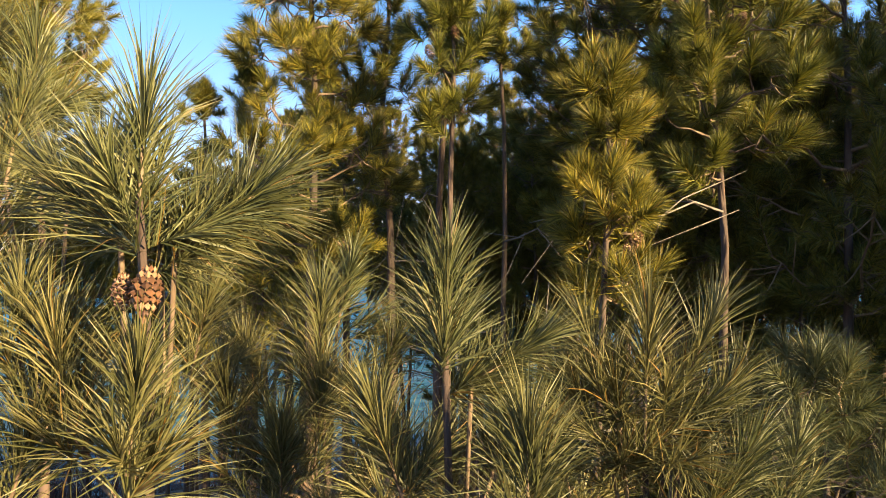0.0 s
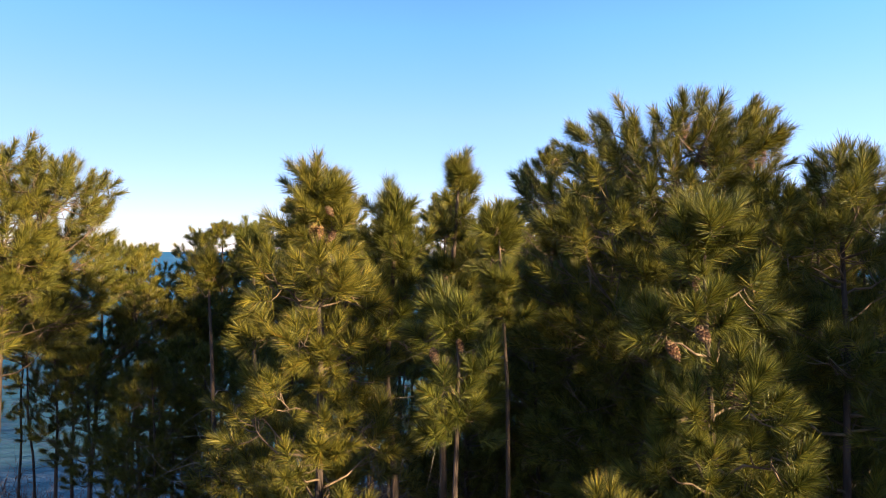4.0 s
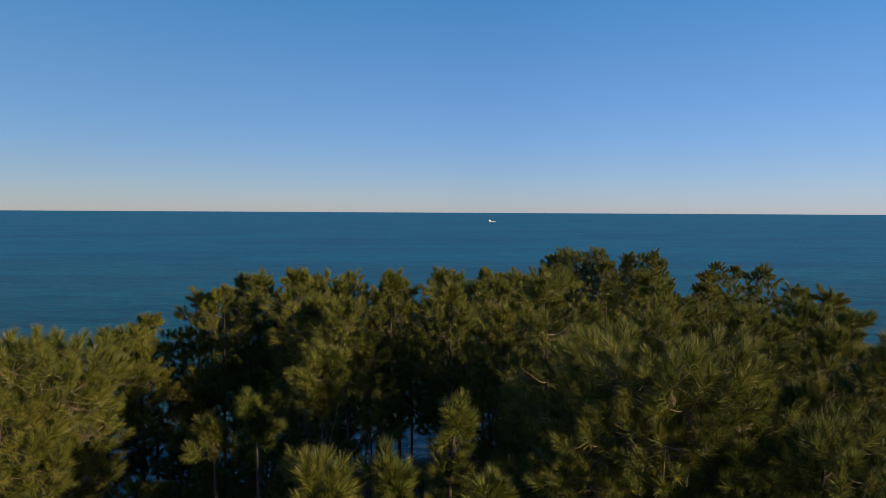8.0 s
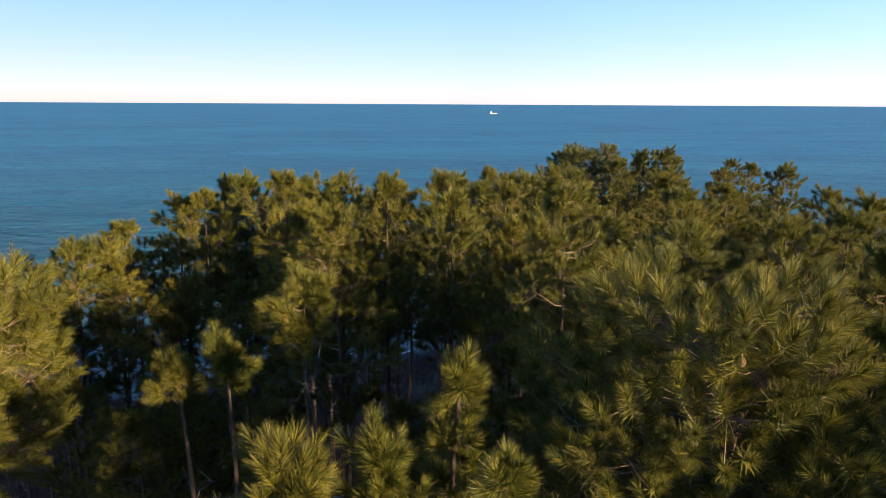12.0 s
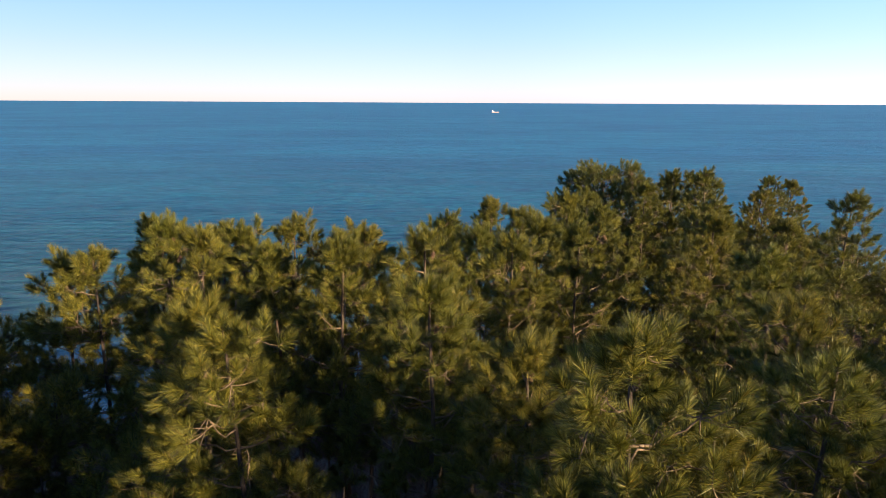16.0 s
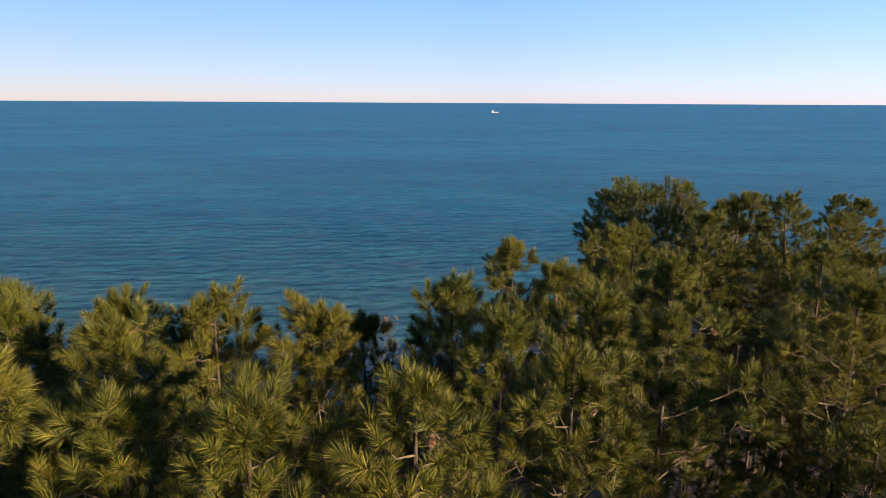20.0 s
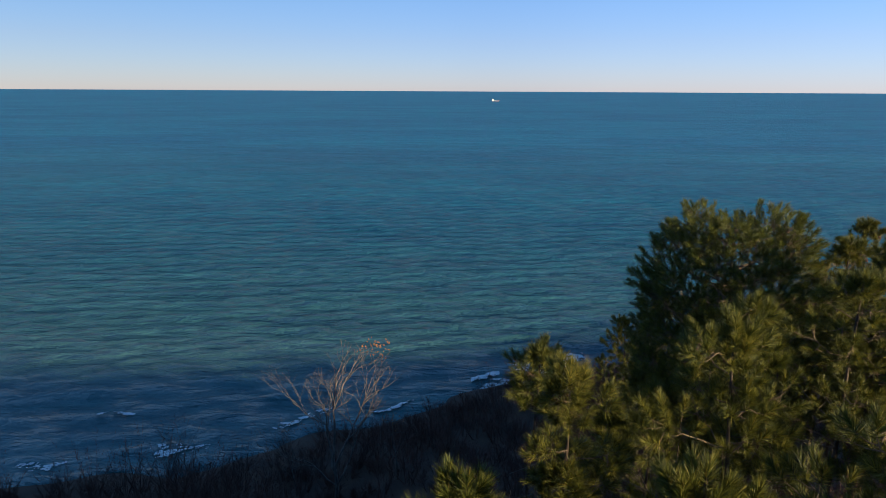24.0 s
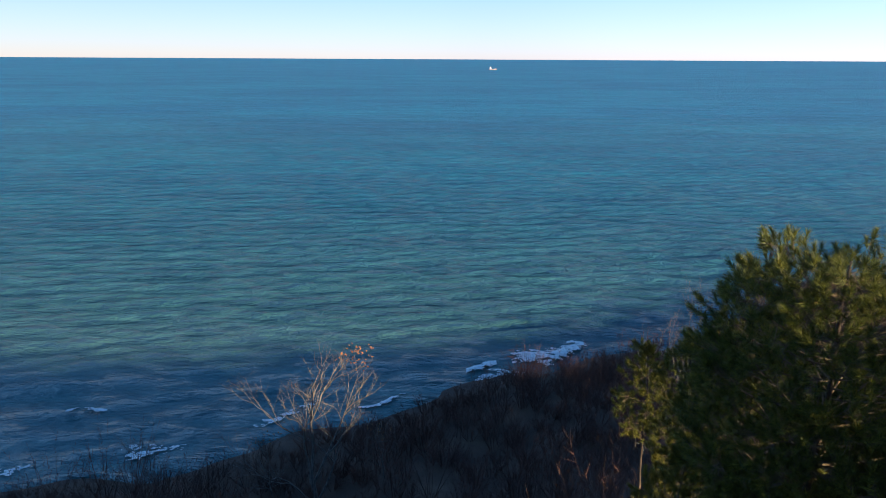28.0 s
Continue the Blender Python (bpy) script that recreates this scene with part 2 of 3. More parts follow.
def unit(v):
    return v / np.maximum(np.linalg.norm(v, axis=-1, keepdims=True), 1e-9)


class Wood:
    """Collects tapered tubes into one mesh."""

    def __init__(self):
        self.v, self.f = [], []

    def tube(self, pts, radii, sides=6):
        pts = np.asarray(pts, float)
        tan = unit(np.gradient(pts, axis=0))
        ref = np.array([0.31, 0.77, 0.1])
        a = unit(np.cross(tan, ref))
        b = np.cross(tan, a)
        ang = np.arange(sides) * 2 * np.pi / sides
        base = len(self.v)
        for p, u, w, r in zip(pts, a, b, radii):
            self.v += [tuple(p + r * (np.cos(t) * u + np.sin(t) * w)) for t in ang]
        for k in range(len(pts) - 1):
            for s in range(sides):
                i, j = base + k * sides + s, base + k * sides + (s + 1) % sides
                self.f.append((i, j, j + sides, i + sides))
        self.f.append(tuple(base + (len(pts) - 1) * sides + s for s in range(sides)))
        return self

    def mesh(self, name, mat):
        return mesh_from(name, self.v, self.f, mat, True)


def needles(name, rng, base, axis, shoot, count, length, width, mat=None, bent=False, spread=(74, 20)):
    """Plumes of needles: one round every shoot, which starts at base and runs along axis."""
    base, axis, shoot = np.asarray(base), unit(np.asarray(axis)), np.asarray(shoot)
    n = len(base) * count
    i = np.repeat(np.arange(len(base)), count)
    s = rng.random(n) ** 0.7
    root = base[i] + axis[i] * (s * shoot[i])[:, None]
    side = rng.normal(size=(n, 3))
    side -= (side * axis[i]).sum(1, keepdims=True) * axis[i]
    side = unit(side)
    open_ = np.radians(spread[0] + (spread[1] - spread[0]) * s + rng.normal(0, 9, n))
    way = axis[i] * np.cos(open_)[:, None] + side * np.sin(open_)[:, None]
    ln = length * rng.uniform(0.72, 1.12, n) * (0.85 + 0.3 * rng.random(len(base))[i])
    flat = unit(np.cross(way, rng.normal(size=(n, 3)))) * (width / 2)
    if not bent:
        v = np.stack([root - flat, root + flat, root + way * ln[:, None]], 1).reshape(-1, 3)
        return fast_mesh(name, v, np.full(n, 3), np.arange(3 * n), mat or NEEDLES)
    mid = root + way * (0.55 * ln)[:, None]
    bow = unit(way + side * 0.18 + np.array([0, 0, -0.10]) + rng.normal(0, 0.05, (n, 3)))
    tip = mid + bow * (0.5 * ln)[:, None]
    v = np.stack([root - flat, root + flat, mid + flat * 0.85, mid - flat * 0.85, tip], 1).reshape(-1, 3)
    k = np.arange(n) * 5
    loops = np.stack([k, k + 1, k + 2, k + 3, k + 3, k + 2, k + 4], 1).ravel()
    return fast_mesh(name, v, np.tile([4, 3], n), loops, mat or NEEDLES)


def cone_mesh(rng, length=0.13):
    """A closed pine cone, hanging: rows of rhombic scales on a tapered body."""
    v, f = [], []
    for row in range(9):
        t = row / 8
        r = 0.030 * math.sin(math.pi * (0.16 + 0.80 * t)) * (length / 0.13)
        for k in range(8):
            a = 2 * math.pi * (k + 0.5 * (row % 2)) / 8
            c, s_ = math.cos(a), math.sin(a)
            p = Vector((r * c, r * s_, -length * t))
            u, w = Vector((-s_, c, 0)) * r * 0.46, Vector((0, 0, length * 0.075))
            o = Vector((c, s_, 0.25)) * r * 0.34
            b = len(v)
            v += [p + u, p + w, p - u, p - w, p + o]
            f += [(b, b + 1, b + 4), (b + 1, b + 2, b + 4), (b + 2, b + 3, b + 4), (b + 3, b, b + 4)]
    return mesh_from("cone", v, f, CONE)


CONE_MESHES = [cone_mesh(random, 0.10), cone_mesh(random, 0.13)]


# ---- terrain ----
SEA_Z = -27.0


def smooth(a, b, v):
    t = np.clip((v - a) / (b - a), 0, 1)
    return t * t * (3 - 2 * t)


def shore_y(x):
    return 73.5 + 0.62 * np.clip(x, 0, 60) + 0.36 * np.clip(x, -60, 0) + 2.2 * np.sin(x * 0.13 + 1.0) + 0.8 * np.sin(x * 0.41)


def edge_y(x):
    return 19.5 + 15.5 * smooth(2.5, 9, x) - 4 * smooth(-6, -14, x)


def ground_z(x, y):
    x, y = np.asarray(x, float), np.asarray(y, float)
    e, s = edge_y(x), shore_y(x)
    t = (y - e) / (s - e)
    z = -9.4 + 0.12 * np.sin(x * 0.7) * np.sin(y * 0.5 + 1) - 0.25 * smooth(4, 22, y)
    fall = np.clip(t, 0, 1.15) ** 0.7 * 17.3 + 0.5 * np.sin(x * 0.35 + y * 0.2) * smooth(0.05, 0.3, t) * (1 - smooth(0.8, 1, t))
    z = z - fall
    return np.maximum(z - 3.0 * smooth(1.0, 1.8, t), -33.0)


def grid_mesh(name, xs, ys, zf, mat):
    X, Y = np.meshgrid(xs, ys)
    v = np.stack([X, Y, zf(X, Y)], -1).reshape(-1, 3)
    w, h = len(xs), len(ys)
    i = (np.arange(h - 1)[:, None] * w + np.arange(w - 1)).ravel()
    loops = np.stack([i, i + 1, i + w + 1, i + w], 1).ravel()
    me = fast_mesh(name, v, np.full(len(i), 4), loops, mat)
    me.shade_smooth()
    return me


def spaced(fine, step, far, growth=1.35):
    half = list(np.arange(0, fine, step))
    d = step
    while half[-1] < far:
        d *= growth
        half.append(half[-1] + d)
    return np.array(half)


hx = spaced(70, 0.9, 4700)
gx = np.concatenate([-hx[:0:-1], hx])
gy = np.concatenate([-spaced(20, 1.5, 4700)[:0:-1], np.arange(0, 110, 0.9), 110 + spaced(2, 2, 4600)])
tagged(new("ground", grid_mesh("ground", gx, gy, ground_z, GROUND_MAT)),
       "brown forest floor of pine needle litter, falling to the shore", "ground", kind="structure")


def wave_z(x, y):
    rng = np.random.default_rng(4)
    r = np.hypot(x, y)
    z = np.zeros_like(x)
    for k in range(40):
        lam = rng.uniform(1.8, 5.5)
        a = radians(rng.normal(96, 20))
        ph = 2 * np.pi / lam * (x * np.cos(a) + y * np.sin(a)) + rng.uniform(0, 6.3)
        show = 1 - smooth(lam * 20, lam * 70, r)
        z += 0.0045 * lam * np.sin(ph + 0.6 * np.sin(ph * 0.13 + k)) * show
    near = 1 - smooth(6, 40, y - shore_y(x))
    swell = np.sin((y - shore_y(x)) * 2 * np.pi / 8.5 + 0.8 * np.sin(x * 0.11))
    return SEA_Z + z + 0.22 * near * np.maximum(swell, -0.3) * (0.5 + 0.5 * np.sin(x * 0.19 + y * 0.05))


def sea_rise(r):
    """The sheet ends before the true horizon: its outer part climbs to eye level, where the horizon lies."""
    return 29.0 * np.clip((r - 1500) / 3400, 0, 1) ** 2


def sea_mesh():
    ang = np.radians(np.concatenate([np.linspace(-96, -43, 30), np.linspace(-42, 42, 330), np.linspace(43, 96, 30)]))
    rad = np.concatenate([np.geomspace(40, 700, 380), np.geomspace(720, 4900, 50)])
    R, A = np.meshgrid(rad, ang)
    X, Y = R * np.sin(A), R * np.cos(A) + 10
    v = np.stack([X, Y, wave_z(X, Y) + sea_rise(R)], -1).reshape(-1, 3)
    w, h = len(rad), len(ang)
    i = (np.arange(h - 1)[:, None] * w + np.arange(w - 1)).ravel()
    me = fast_mesh("sea", v, np.full(len(i), 4), np.stack([i, i + w, i + w + 1, i + 1], 1).ravel()[::-1], WATER)
    me.shade_smooth()
    return me


tagged(new("water", sea_mesh()), "rippled blue-green open sea reaching the horizon", "sea", kind="structure")


# ---- pines ----
def pine(seed, height, crown, radius, limbs=36, twigs=10, count=64, length=0.165, width=0.0085, bent=False,
         cones=0, trunk_r=0.075, lean=(0, 0), blunt=0.28, dead=6, plume=0.25, full=0.5, knob=0.0, brown=0, vary=(0.52, 1.14), mat=None, clump=0.0, inside=5):
    """A maritime pine with its base at the origin: bare trunk below, a knobbly crown of needle plumes on the upper part."""
    rng = np.random.default_rng(seed)
    root = new("pine_tree")
    zs = np.linspace(-0.15, height, 12)
    wob = np.cumsum(rng.normal(0, 0.035, (12, 2)), 0) + np.outer(np.linspace(0, 1, 12) ** 1.5, lean)
    wob -= wob[-1] - np.array(lean)
    spine = np.column_stack([wob, zs])
    peak = height - length - 0.12

    def at(z):
        return np.array([np.interp(z, zs, spine[:, k]) for k in range(3)])

    r_at = lambda z: trunk_r * (1.0 - 0.93 * (z / height) ** 1.0) + 0.005
    fine = np.linspace(-0.15, peak, 20)
    part("trunk", Wood().tube([at(z) for z in fine], [r_at(max(z, 0)) * (1 + 0.45 * math.exp(-max(z, 0) * 4)) for z in fine], 9).mesh("trunk", BARK), root)
    pb, pa, pl, hang = [], [], [], []
    lop, az = rng.uniform(0, 6.3), rng.uniform(0, 6.3)
    for j in range(limbs):
        s = (j + 0.6) / limbs
        az += 2.39996 + rng.normal(0, 0.25)
        prof = (blunt + (1 - blunt) * math.sin(min(s / full, 1.0) * math.pi / 2)) * (1 - 0.4 * max(0, s - 0.7) / 0.3)
        r = radius * prof * rng.uniform(*vary) * (1 + 0.18 * math.cos(az - lop)) * (1 + knob * math.sin(3 * az + 9 * s))
        zt = peak - s * (crown - 0.3) + rng.normal(0, 0.08)
        if s < 0.2:
            zt = min(zt, peak - 0.1 * rng.random())
        out = np.array([math.cos(az), math.sin(az), 0])
        z0 = max(zt - r * rng.uniform(0.35, 0.75), height - crown - 0.5)
        p0 = at(min(z0, peak - 0.1))
        p2 = at(zt) + out * r
        p1 = p0 + out * r * rng.uniform(0.5, 0.8) + np.array([0, 0, r * 0.12])
        q = np.linspace(0, 1, 6)[:, None]
        pts = p0 * (1 - q) ** 2 + 2 * p1 * q * (1 - q) + p2 * q * q + rng.normal(0, 0.018, (6, 3)) * (q > 0)
        wood, held = Wood(), []
        wood.tube(pts, np.linspace(min(0.007 + 0.008 * r, r_at(z0) * 0.7), 0.004, 6), 5)
        tip = unit(unit(pts[-1] - pts[-2]) * 0.6 + np.array([0, 0, 0.75]))
        pb.append(pts[-1] - tip * 0.04), pa.append(tip), pl.append(plume * rng.uniform(0.9, 1.25))
        # shoots stand close together round the limb's end, all turned out and up
        ball = (clump or 0.10 + 0.14 * min(1, radius)) * min(1.25, 0.5 + r)
        for k in range(max(2, int(round(twigs * min(1.25, 0.5 + r / 1.4))))):
            deep = rng.random() < 0.2
            f = rng.uniform(0.4, 0.7) if deep else rng.uniform(0.68, 0.98)
            o = np.array([np.interp(f * 5, range(6), pts[:, c]) for c in range(3)])
            d = unit(rng.normal(size=3) * [1, 1, 0.75] + out * 0.45 + [0, 0, 0.15])
            end = (o if deep else pts[-1] - tip * 0.10) + d * ball * rng.uniform(0.65, 1.1)
            end[2] = min(end[2], peak)
            axis = unit(d * 0.65 + out * 0.25 + np.array([0, 0, 0.62]) + rng.normal(0, 0.12, 3))
            wood.tube([o, (o + end) / 2 - [0, 0, 0.015], end, end + axis * plume * 0.6], [0.006, 0.005, 0.004, 0.002], 4)
            pb.append(end - axis * 0.03), pa.append(axis), pl.append(plume * rng.uniform(0.75, 1.2))
            if len(hang) + len(held) < cones and rng.random() < 0.2:
                held.append(end - axis * 0.06)
        limb = part("limb", wood.mesh("limb", LIMB_BARK), root)
        hang += [(limb, o) for o in held]
    for j in range(12):
        a = j * 2.4 + rng.random()
        d = np.array([math.cos(a) * 0.6, math.sin(a) * 0.6, 1.0]) if j else np.array([0, 0, 1.0])
        q = radius * blunt * 0.55 * math.sqrt(j / 12)
        pb.append(at(peak - 0.1 - 0.02 * j) + np.array([math.cos(a) * q, math.sin(a) * q, 0])), pa.append(d), pl.append(plume * rng.uniform(0.8, 1.1))
    for j in range(int(crown * inside)):
        zc = peak - 0.15 - rng.random() * 0.75 * crown
        a = rng.uniform(0, 6.3)
        d = unit(np.array([math.cos(a), math.sin(a), rng.uniform(0.1, 0.9)]))
        pb.append(at(zc) + d * rng.uniform(0.02, 0.16)), pa.append(d), pl.append(plume * rng.uniform(0.7, 1.1))
    part("crown", needles("crown", rng, pb, pa, pl, count, length, width, mat, bent=bent), root, "long olive-green needles in dense plumes")
    for j in range(dead):
        zc = height - crown - rng.uniform(0.0, 0.5) * (height - crown)
        a = rng.uniform(0, 6.3)
        L = rng.uniform(0.3, 0.95)
        o = at(zc)
        pts = [o + np.array([math.cos(a), math.sin(a), 0]) * L * q + np.array([0, 0, L * (0.25 * q - 0.35 * q * q)]) + rng.normal(0, 0.03, 3) * (q > 0) for q in (0, 0.35, 0.7, 1.0)]
        w = Wood().tube(pts, [0.009, 0.007, 0.005, 0.002], 5)
        for q in range(4):
            b = np.array(pts[1 + q % 2]) + rng.normal(0, 0.08, 3)
            w.tube([pts[1 + q % 2], b, b + rng.normal(0, 0.24, 3)], [0.005, 0.004, 0.002], 4)
        part("dead_branch", w.mesh("dead_branch", DEAD_WOOD), root, "bare dry dead branch")
    for k in rng.integers(0, len(pb), brown):
        part("withered_tuft", needles("withered_tuft", rng, [pb[k] - np.array([0, 0, 0.05])], [pa[k] - np.array([0, 0, 0.8])], [pl[k] * 0.6], 60, length, width * 1.2, BROWN), root, "red-brown withered needles")
    for j, (limb, o) in enumerate(hang):
        c = part("cone", CONE_MESHES[j % 2], limb, "brown closed pine cone")
        c.matrix_basis = Matrix.Translation(o + np.array([0, 0, -0.01])) @ pose(0, 0, 0, rng.uniform(-35, 35), rng.uniform(-35, 35), rng.uniform(0, 360))
    return root


def stand(x, y, peak, seed, label, **kw):
    """A pine of its own at x, y, whose leader ends at the height peak."""
    g = float(ground_z(x, y)) - 0.03
    t = pine(seed, peak - g, **kw)
    t.location = (x, y, g)
    return tagged(t, label, "tree", "pines of the wood")


NEAR = dict(count=240, width=0.0050, length=0.145)
# the trees round the clearing
stand(-0.95, 5.2, 0.02, 11, "sunlit maritime pine with cones at the wood's clearing", crown=3.2, radius=0.66, plume=0.18, limbs=36, twigs=7, cones=8, blunt=0.12, full=0.92, **NEAR)
stand(0.12, 4.75, -0.98, 12, "slim young pine with sparse sunlit needle plumes", crown=1.15, radius=0.22, plume=0.15, limbs=10, twigs=4, cones=2, trunk_r=0.06, **NEAR)
stand(0.2, 6.25, 0.22, 13, "tall dark-trunked pine with a bushy crown", crown=1.8, radius=0.18, plume=0.15, limbs=16, twigs=4, cones=3, full=0.95, blunt=0.15, **NEAR)
stand(-0.4, 5.7, -0.17, 14, "slender pine leaning beside a taller one", crown=1.6, radius=0.24, plume=0.16, limbs=14, twigs=5, cones=2, **NEAR)
stand(2.3, 6.5, 0.64, 15, "broad dense pine with a rounded dark crown", crown=4.2, radius=1.2, limbs=120, twigs=9, cones=8, trunk_r=0.095, blunt=0.6, full=0.4, vary=(0.66, 1.02), clump=0.28, **NEAR)
stand(1.62, 4.15, -0.35, 16, "narrow pine with a hanging column of lit needles", crown=2.2, radius=0.36, plume=0.17, limbs=24, twigs=6, cones=6, trunk_r=0.05, **NEAR)
stand(0.86, 3.45, -1.88, 17, "small pine with dangling brown cones", crown=1.35, radius=0.2, plume=0.15, limbs=15, twigs=6, cones=6, trunk_r=0.045, full=0.8, **dict(NEAR, length=0.13))
stand(-5.15, 7.8, 0.45, 18, "bushy sunlit pine with pale branches showing", crown=2.3, radius=0.92, dead=1, limbs=60, twigs=8, cones=6, trunk_r=0.05, blunt=0.6, full=0.3, vary=(0.62, 1.02), **NEAR)
stand(-1.55, 8.79, 0.16, 22, "small rounded pine crown catching the sun", crown=1.0, radius=0.3, plume=0.17, limbs=14, twigs=6, cones=2, blunt=0.5, full=0.4, **NEAR)
stand(-2.35, 8.3, -0.4, 23, "slim pine leader with one sunlit tuft", crown=0.7, radius=0.14, plume=0.14, limbs=8, twigs=4, **NEAR)
for k, (x, y, peak) in enumerate(((-7.9, 12.4, -0.85), (-8.7, 13.7, -0.8))):
    stand(x, y, peak, 50 + k, "dark pine standing in the shade of its neighbours", crown=1.9, radius=0.8, limbs=40, twigs=8, count=60, width=0.009, dead=2, blunt=0.5, trunk_r=0.035)
# the first three stand outside the view and only shade what lies behind
for k, (x, y, peak, r) in enumerate(((4.6, 3.5, -1.5, 0.9), (5.7, 4.5, -1.5, 0.9), (6.8, 5.5, -1.5, 0.9), (2.75, 5.1, -3.5, 0.7), (3.5, 6.5, -3.2, 0.8), (2.3, 7.7, -3.9, 0.8), (3.7, 8.7, -3.2, 0.9), (4.5, 7.1, -2.8, 0.8), (5.2, 9.4, -2.6, 0.9))):
    stand(x, y, peak, 70 + k, "bushy pine with boughs almost down to the ground", crown=min(6.2, peak + 9.0), radius=r, limbs=30, twigs=14, count=50, width=0.013, dead=1, blunt=0.5)
stand(-3.0, 8.5, -0.65, 24, "slim pine leader with one sunlit tuft", crown=0.7, radius=0.14, plume=0.14, limbs=8, twigs=4, **NEAR)
stand(3.3, 5.5, 0.15, 19, "pine with loose outer plumes in half shade", crown=3.6, radius=0.95, limbs=38, twigs=9, cones=4, **NEAR)
stand(0.47, 5.65, -0.26, 20, "thin young pine with a single plumed leader", crown=1.2, radius=0.12, plume=0.14, limbs=9, twigs=3, trunk_r=0.045, **NEAR)
def young_pine(x, y, label, shoots, cones=()):
    """A young pine under the camera's start: a bent stem and a few long shoots, each (base, way, length), with one plume of needles round each."""
    g = float(ground_z(x, y)) - 0.03
    rng = np.random.default_rng(int(abs(x * 1000)) + 3)
    root = new("pine_tree")
    root.location = (x, y, g)
    here = np.array([x, y, g])
    top = np.array(shoots[0][0]) - here
    low = min(q[0][2] for q in shoots) - g - 0.35
    knee = np.array([0, 0, low]) + np.array([*top[:2], 0]) * 0.4
    stem = [np.array([0, 0, -0.1]), np.array([0.02, -0.02, low * 0.5]), knee, (knee + top) / 2 + [0.02, 0, 0], top]
    part("trunk", Wood().tube(stem, [0.035, 0.026, 0.014, 0.009, 0.006], 8).mesh("trunk", BARK), root)
    for k, (o, way, length) in enumerate(shoots):
        o, way = np.array(o) - here, unit(np.array(way, float))
        f = 0.0 if k == 0 else rng.uniform(0.1, 0.5)
        start = stem[3] * (1 - f) + stem[2] * f
        tip = o + way * length
        limb = part("limb", Wood().tube([start, (start + o) / 2 - [0, 0, 0.03], o - way * 0.03, o, tip], [0.005, 0.005, 0.005, 0.004, 0.002], 6).mesh("limb", LIMB_BARK), root)
        base, ways, run = [o - way * 0.05, o + way * length * 0.15, o + way * length * 0.5], [way] * 3, [length, length * 0.85, length * 0.5]
        for q in range(4):
            d = unit(way + rng.normal(0, 0.75, 3) * [1, 1, 0.6] + [0, 0, 0.1])
            base.append(o - way * rng.uniform(0.02, 0.10)), ways.append(d), run.append(length * rng.uniform(0.5, 0.9))
        part("plume", needles("plume", rng, base, ways, run, 78, 0.160, 0.0027, YOUNG_NEEDLES, bent=True, spread=(62, 10)),
             limb, "fresh grey-green needles, long and straight")
    for k, c in enumerate(cones):
        cone = part("cone", CONE_MESHES[k % 2], root, "brown closed pine cone")
        cone.matrix_basis = Matrix.Translation(np.array(c) - here) @ pose(0, 0, 0, 15 - 30 * k, 10, 40 * k) @ Matrix.Scale(0.62, 4)
    return tagged(root, label, "tree", "pines of the wood")


young_pine(-0.43, 1.3, "young pine with two cones under a long needle plume",
           [((-0.42, 1.26, -2.94), (0.05, 0, 1), 0.14),
            ((-0.38, 1.36, -3.01), (0.7, 0, 0.55), 0.16),
            ((-0.42, 1.41, -2.97), (0.9, 0.1, 0.2), 0.15),
            ((-0.52, 1.36, -2.98), (-0.6, 0.1, 0.5), 0.13),
            ((-0.41, 1.21, -3.33), (0.1, 0, 1), 0.12),
            ((-0.56, 1.31, -3.29), (-0.2, 0, 1), 0.12)], [(-0.43, 1.23, -3.06), (-0.39, 1.23, -3.05)])
young_pine(-0.85, 1.75, "young pine with thick sunlit needle plumes",
           [((-0.93, 1.81, -2.68), (0, 0, 1), 0.16),
            ((-0.93, 1.71, -2.84), (0.2, 0, 1), 0.15),
            ((-0.86, 1.86, -2.87), (0.6, 0, 0.7), 0.15),
            ((-0.67, 1.36, -3.23), (0, 0, 1), 0.13),
            ((-0.80, 1.41, -3.15), (0.2, 0, 1), 0.14),
            ((-0.65, 1.31, -3.42), (0.3, 0, 1), 0.13),
            ((-1.15, 1.91, -2.51), (0.2, 0, 1), 0.15)], [])
young_pine(0.05, 1.46, "slim young pine with a single upright plume",
           [((0.07, 1.43, -3.15), (0.05, 0, 1), 0.1),
            ((0.15, 1.51, -3.26), (0.9, 0, 0.55), 0.1),
            ((0.21, 1.31, -3.46), (0, 0, 1), 0.13),
            ((-0.02, 1.46, -3.45), (-0.3, 0, 0.9), 0.12),
            ((0.09, 1.81, -3.66), (0, 0, 1), 0.16),
            ((0.33, 1.96, -3.50), (0.3, 0, 1), 0.16),
            ((0.19, 1.71, -3.49), (0.2, 0, 1), 0.14)], [])
young_pine(0.5, 1.7, "young pine with a tall open plume of needles",
           [((0.51, 1.65, -3.43), (0.03, 0, 1), 0.26),
            ((0.62, 1.71, -3.49), (0.5, 0, 0.8), 0.2),
            ((0.45, 1.71, -3.51), (-0.4, 0, 0.9), 0.18),
            ((0.64, 1.61, -3.60), (0.4, 0, 0.8), 0.16),
            ((0.59, 1.71, -3.38), (0.45, 0, 1), 0.22),
            ((0.46, 1.71, -3.38), (-0.35, 0, 1), 0.2),
            ((0.40, 1.91, -3.65), (-0.2, 0, 1), 0.18),
            ((1.06, 2.11, -3.74), (0.2, 0, 1), 0.18)], [])
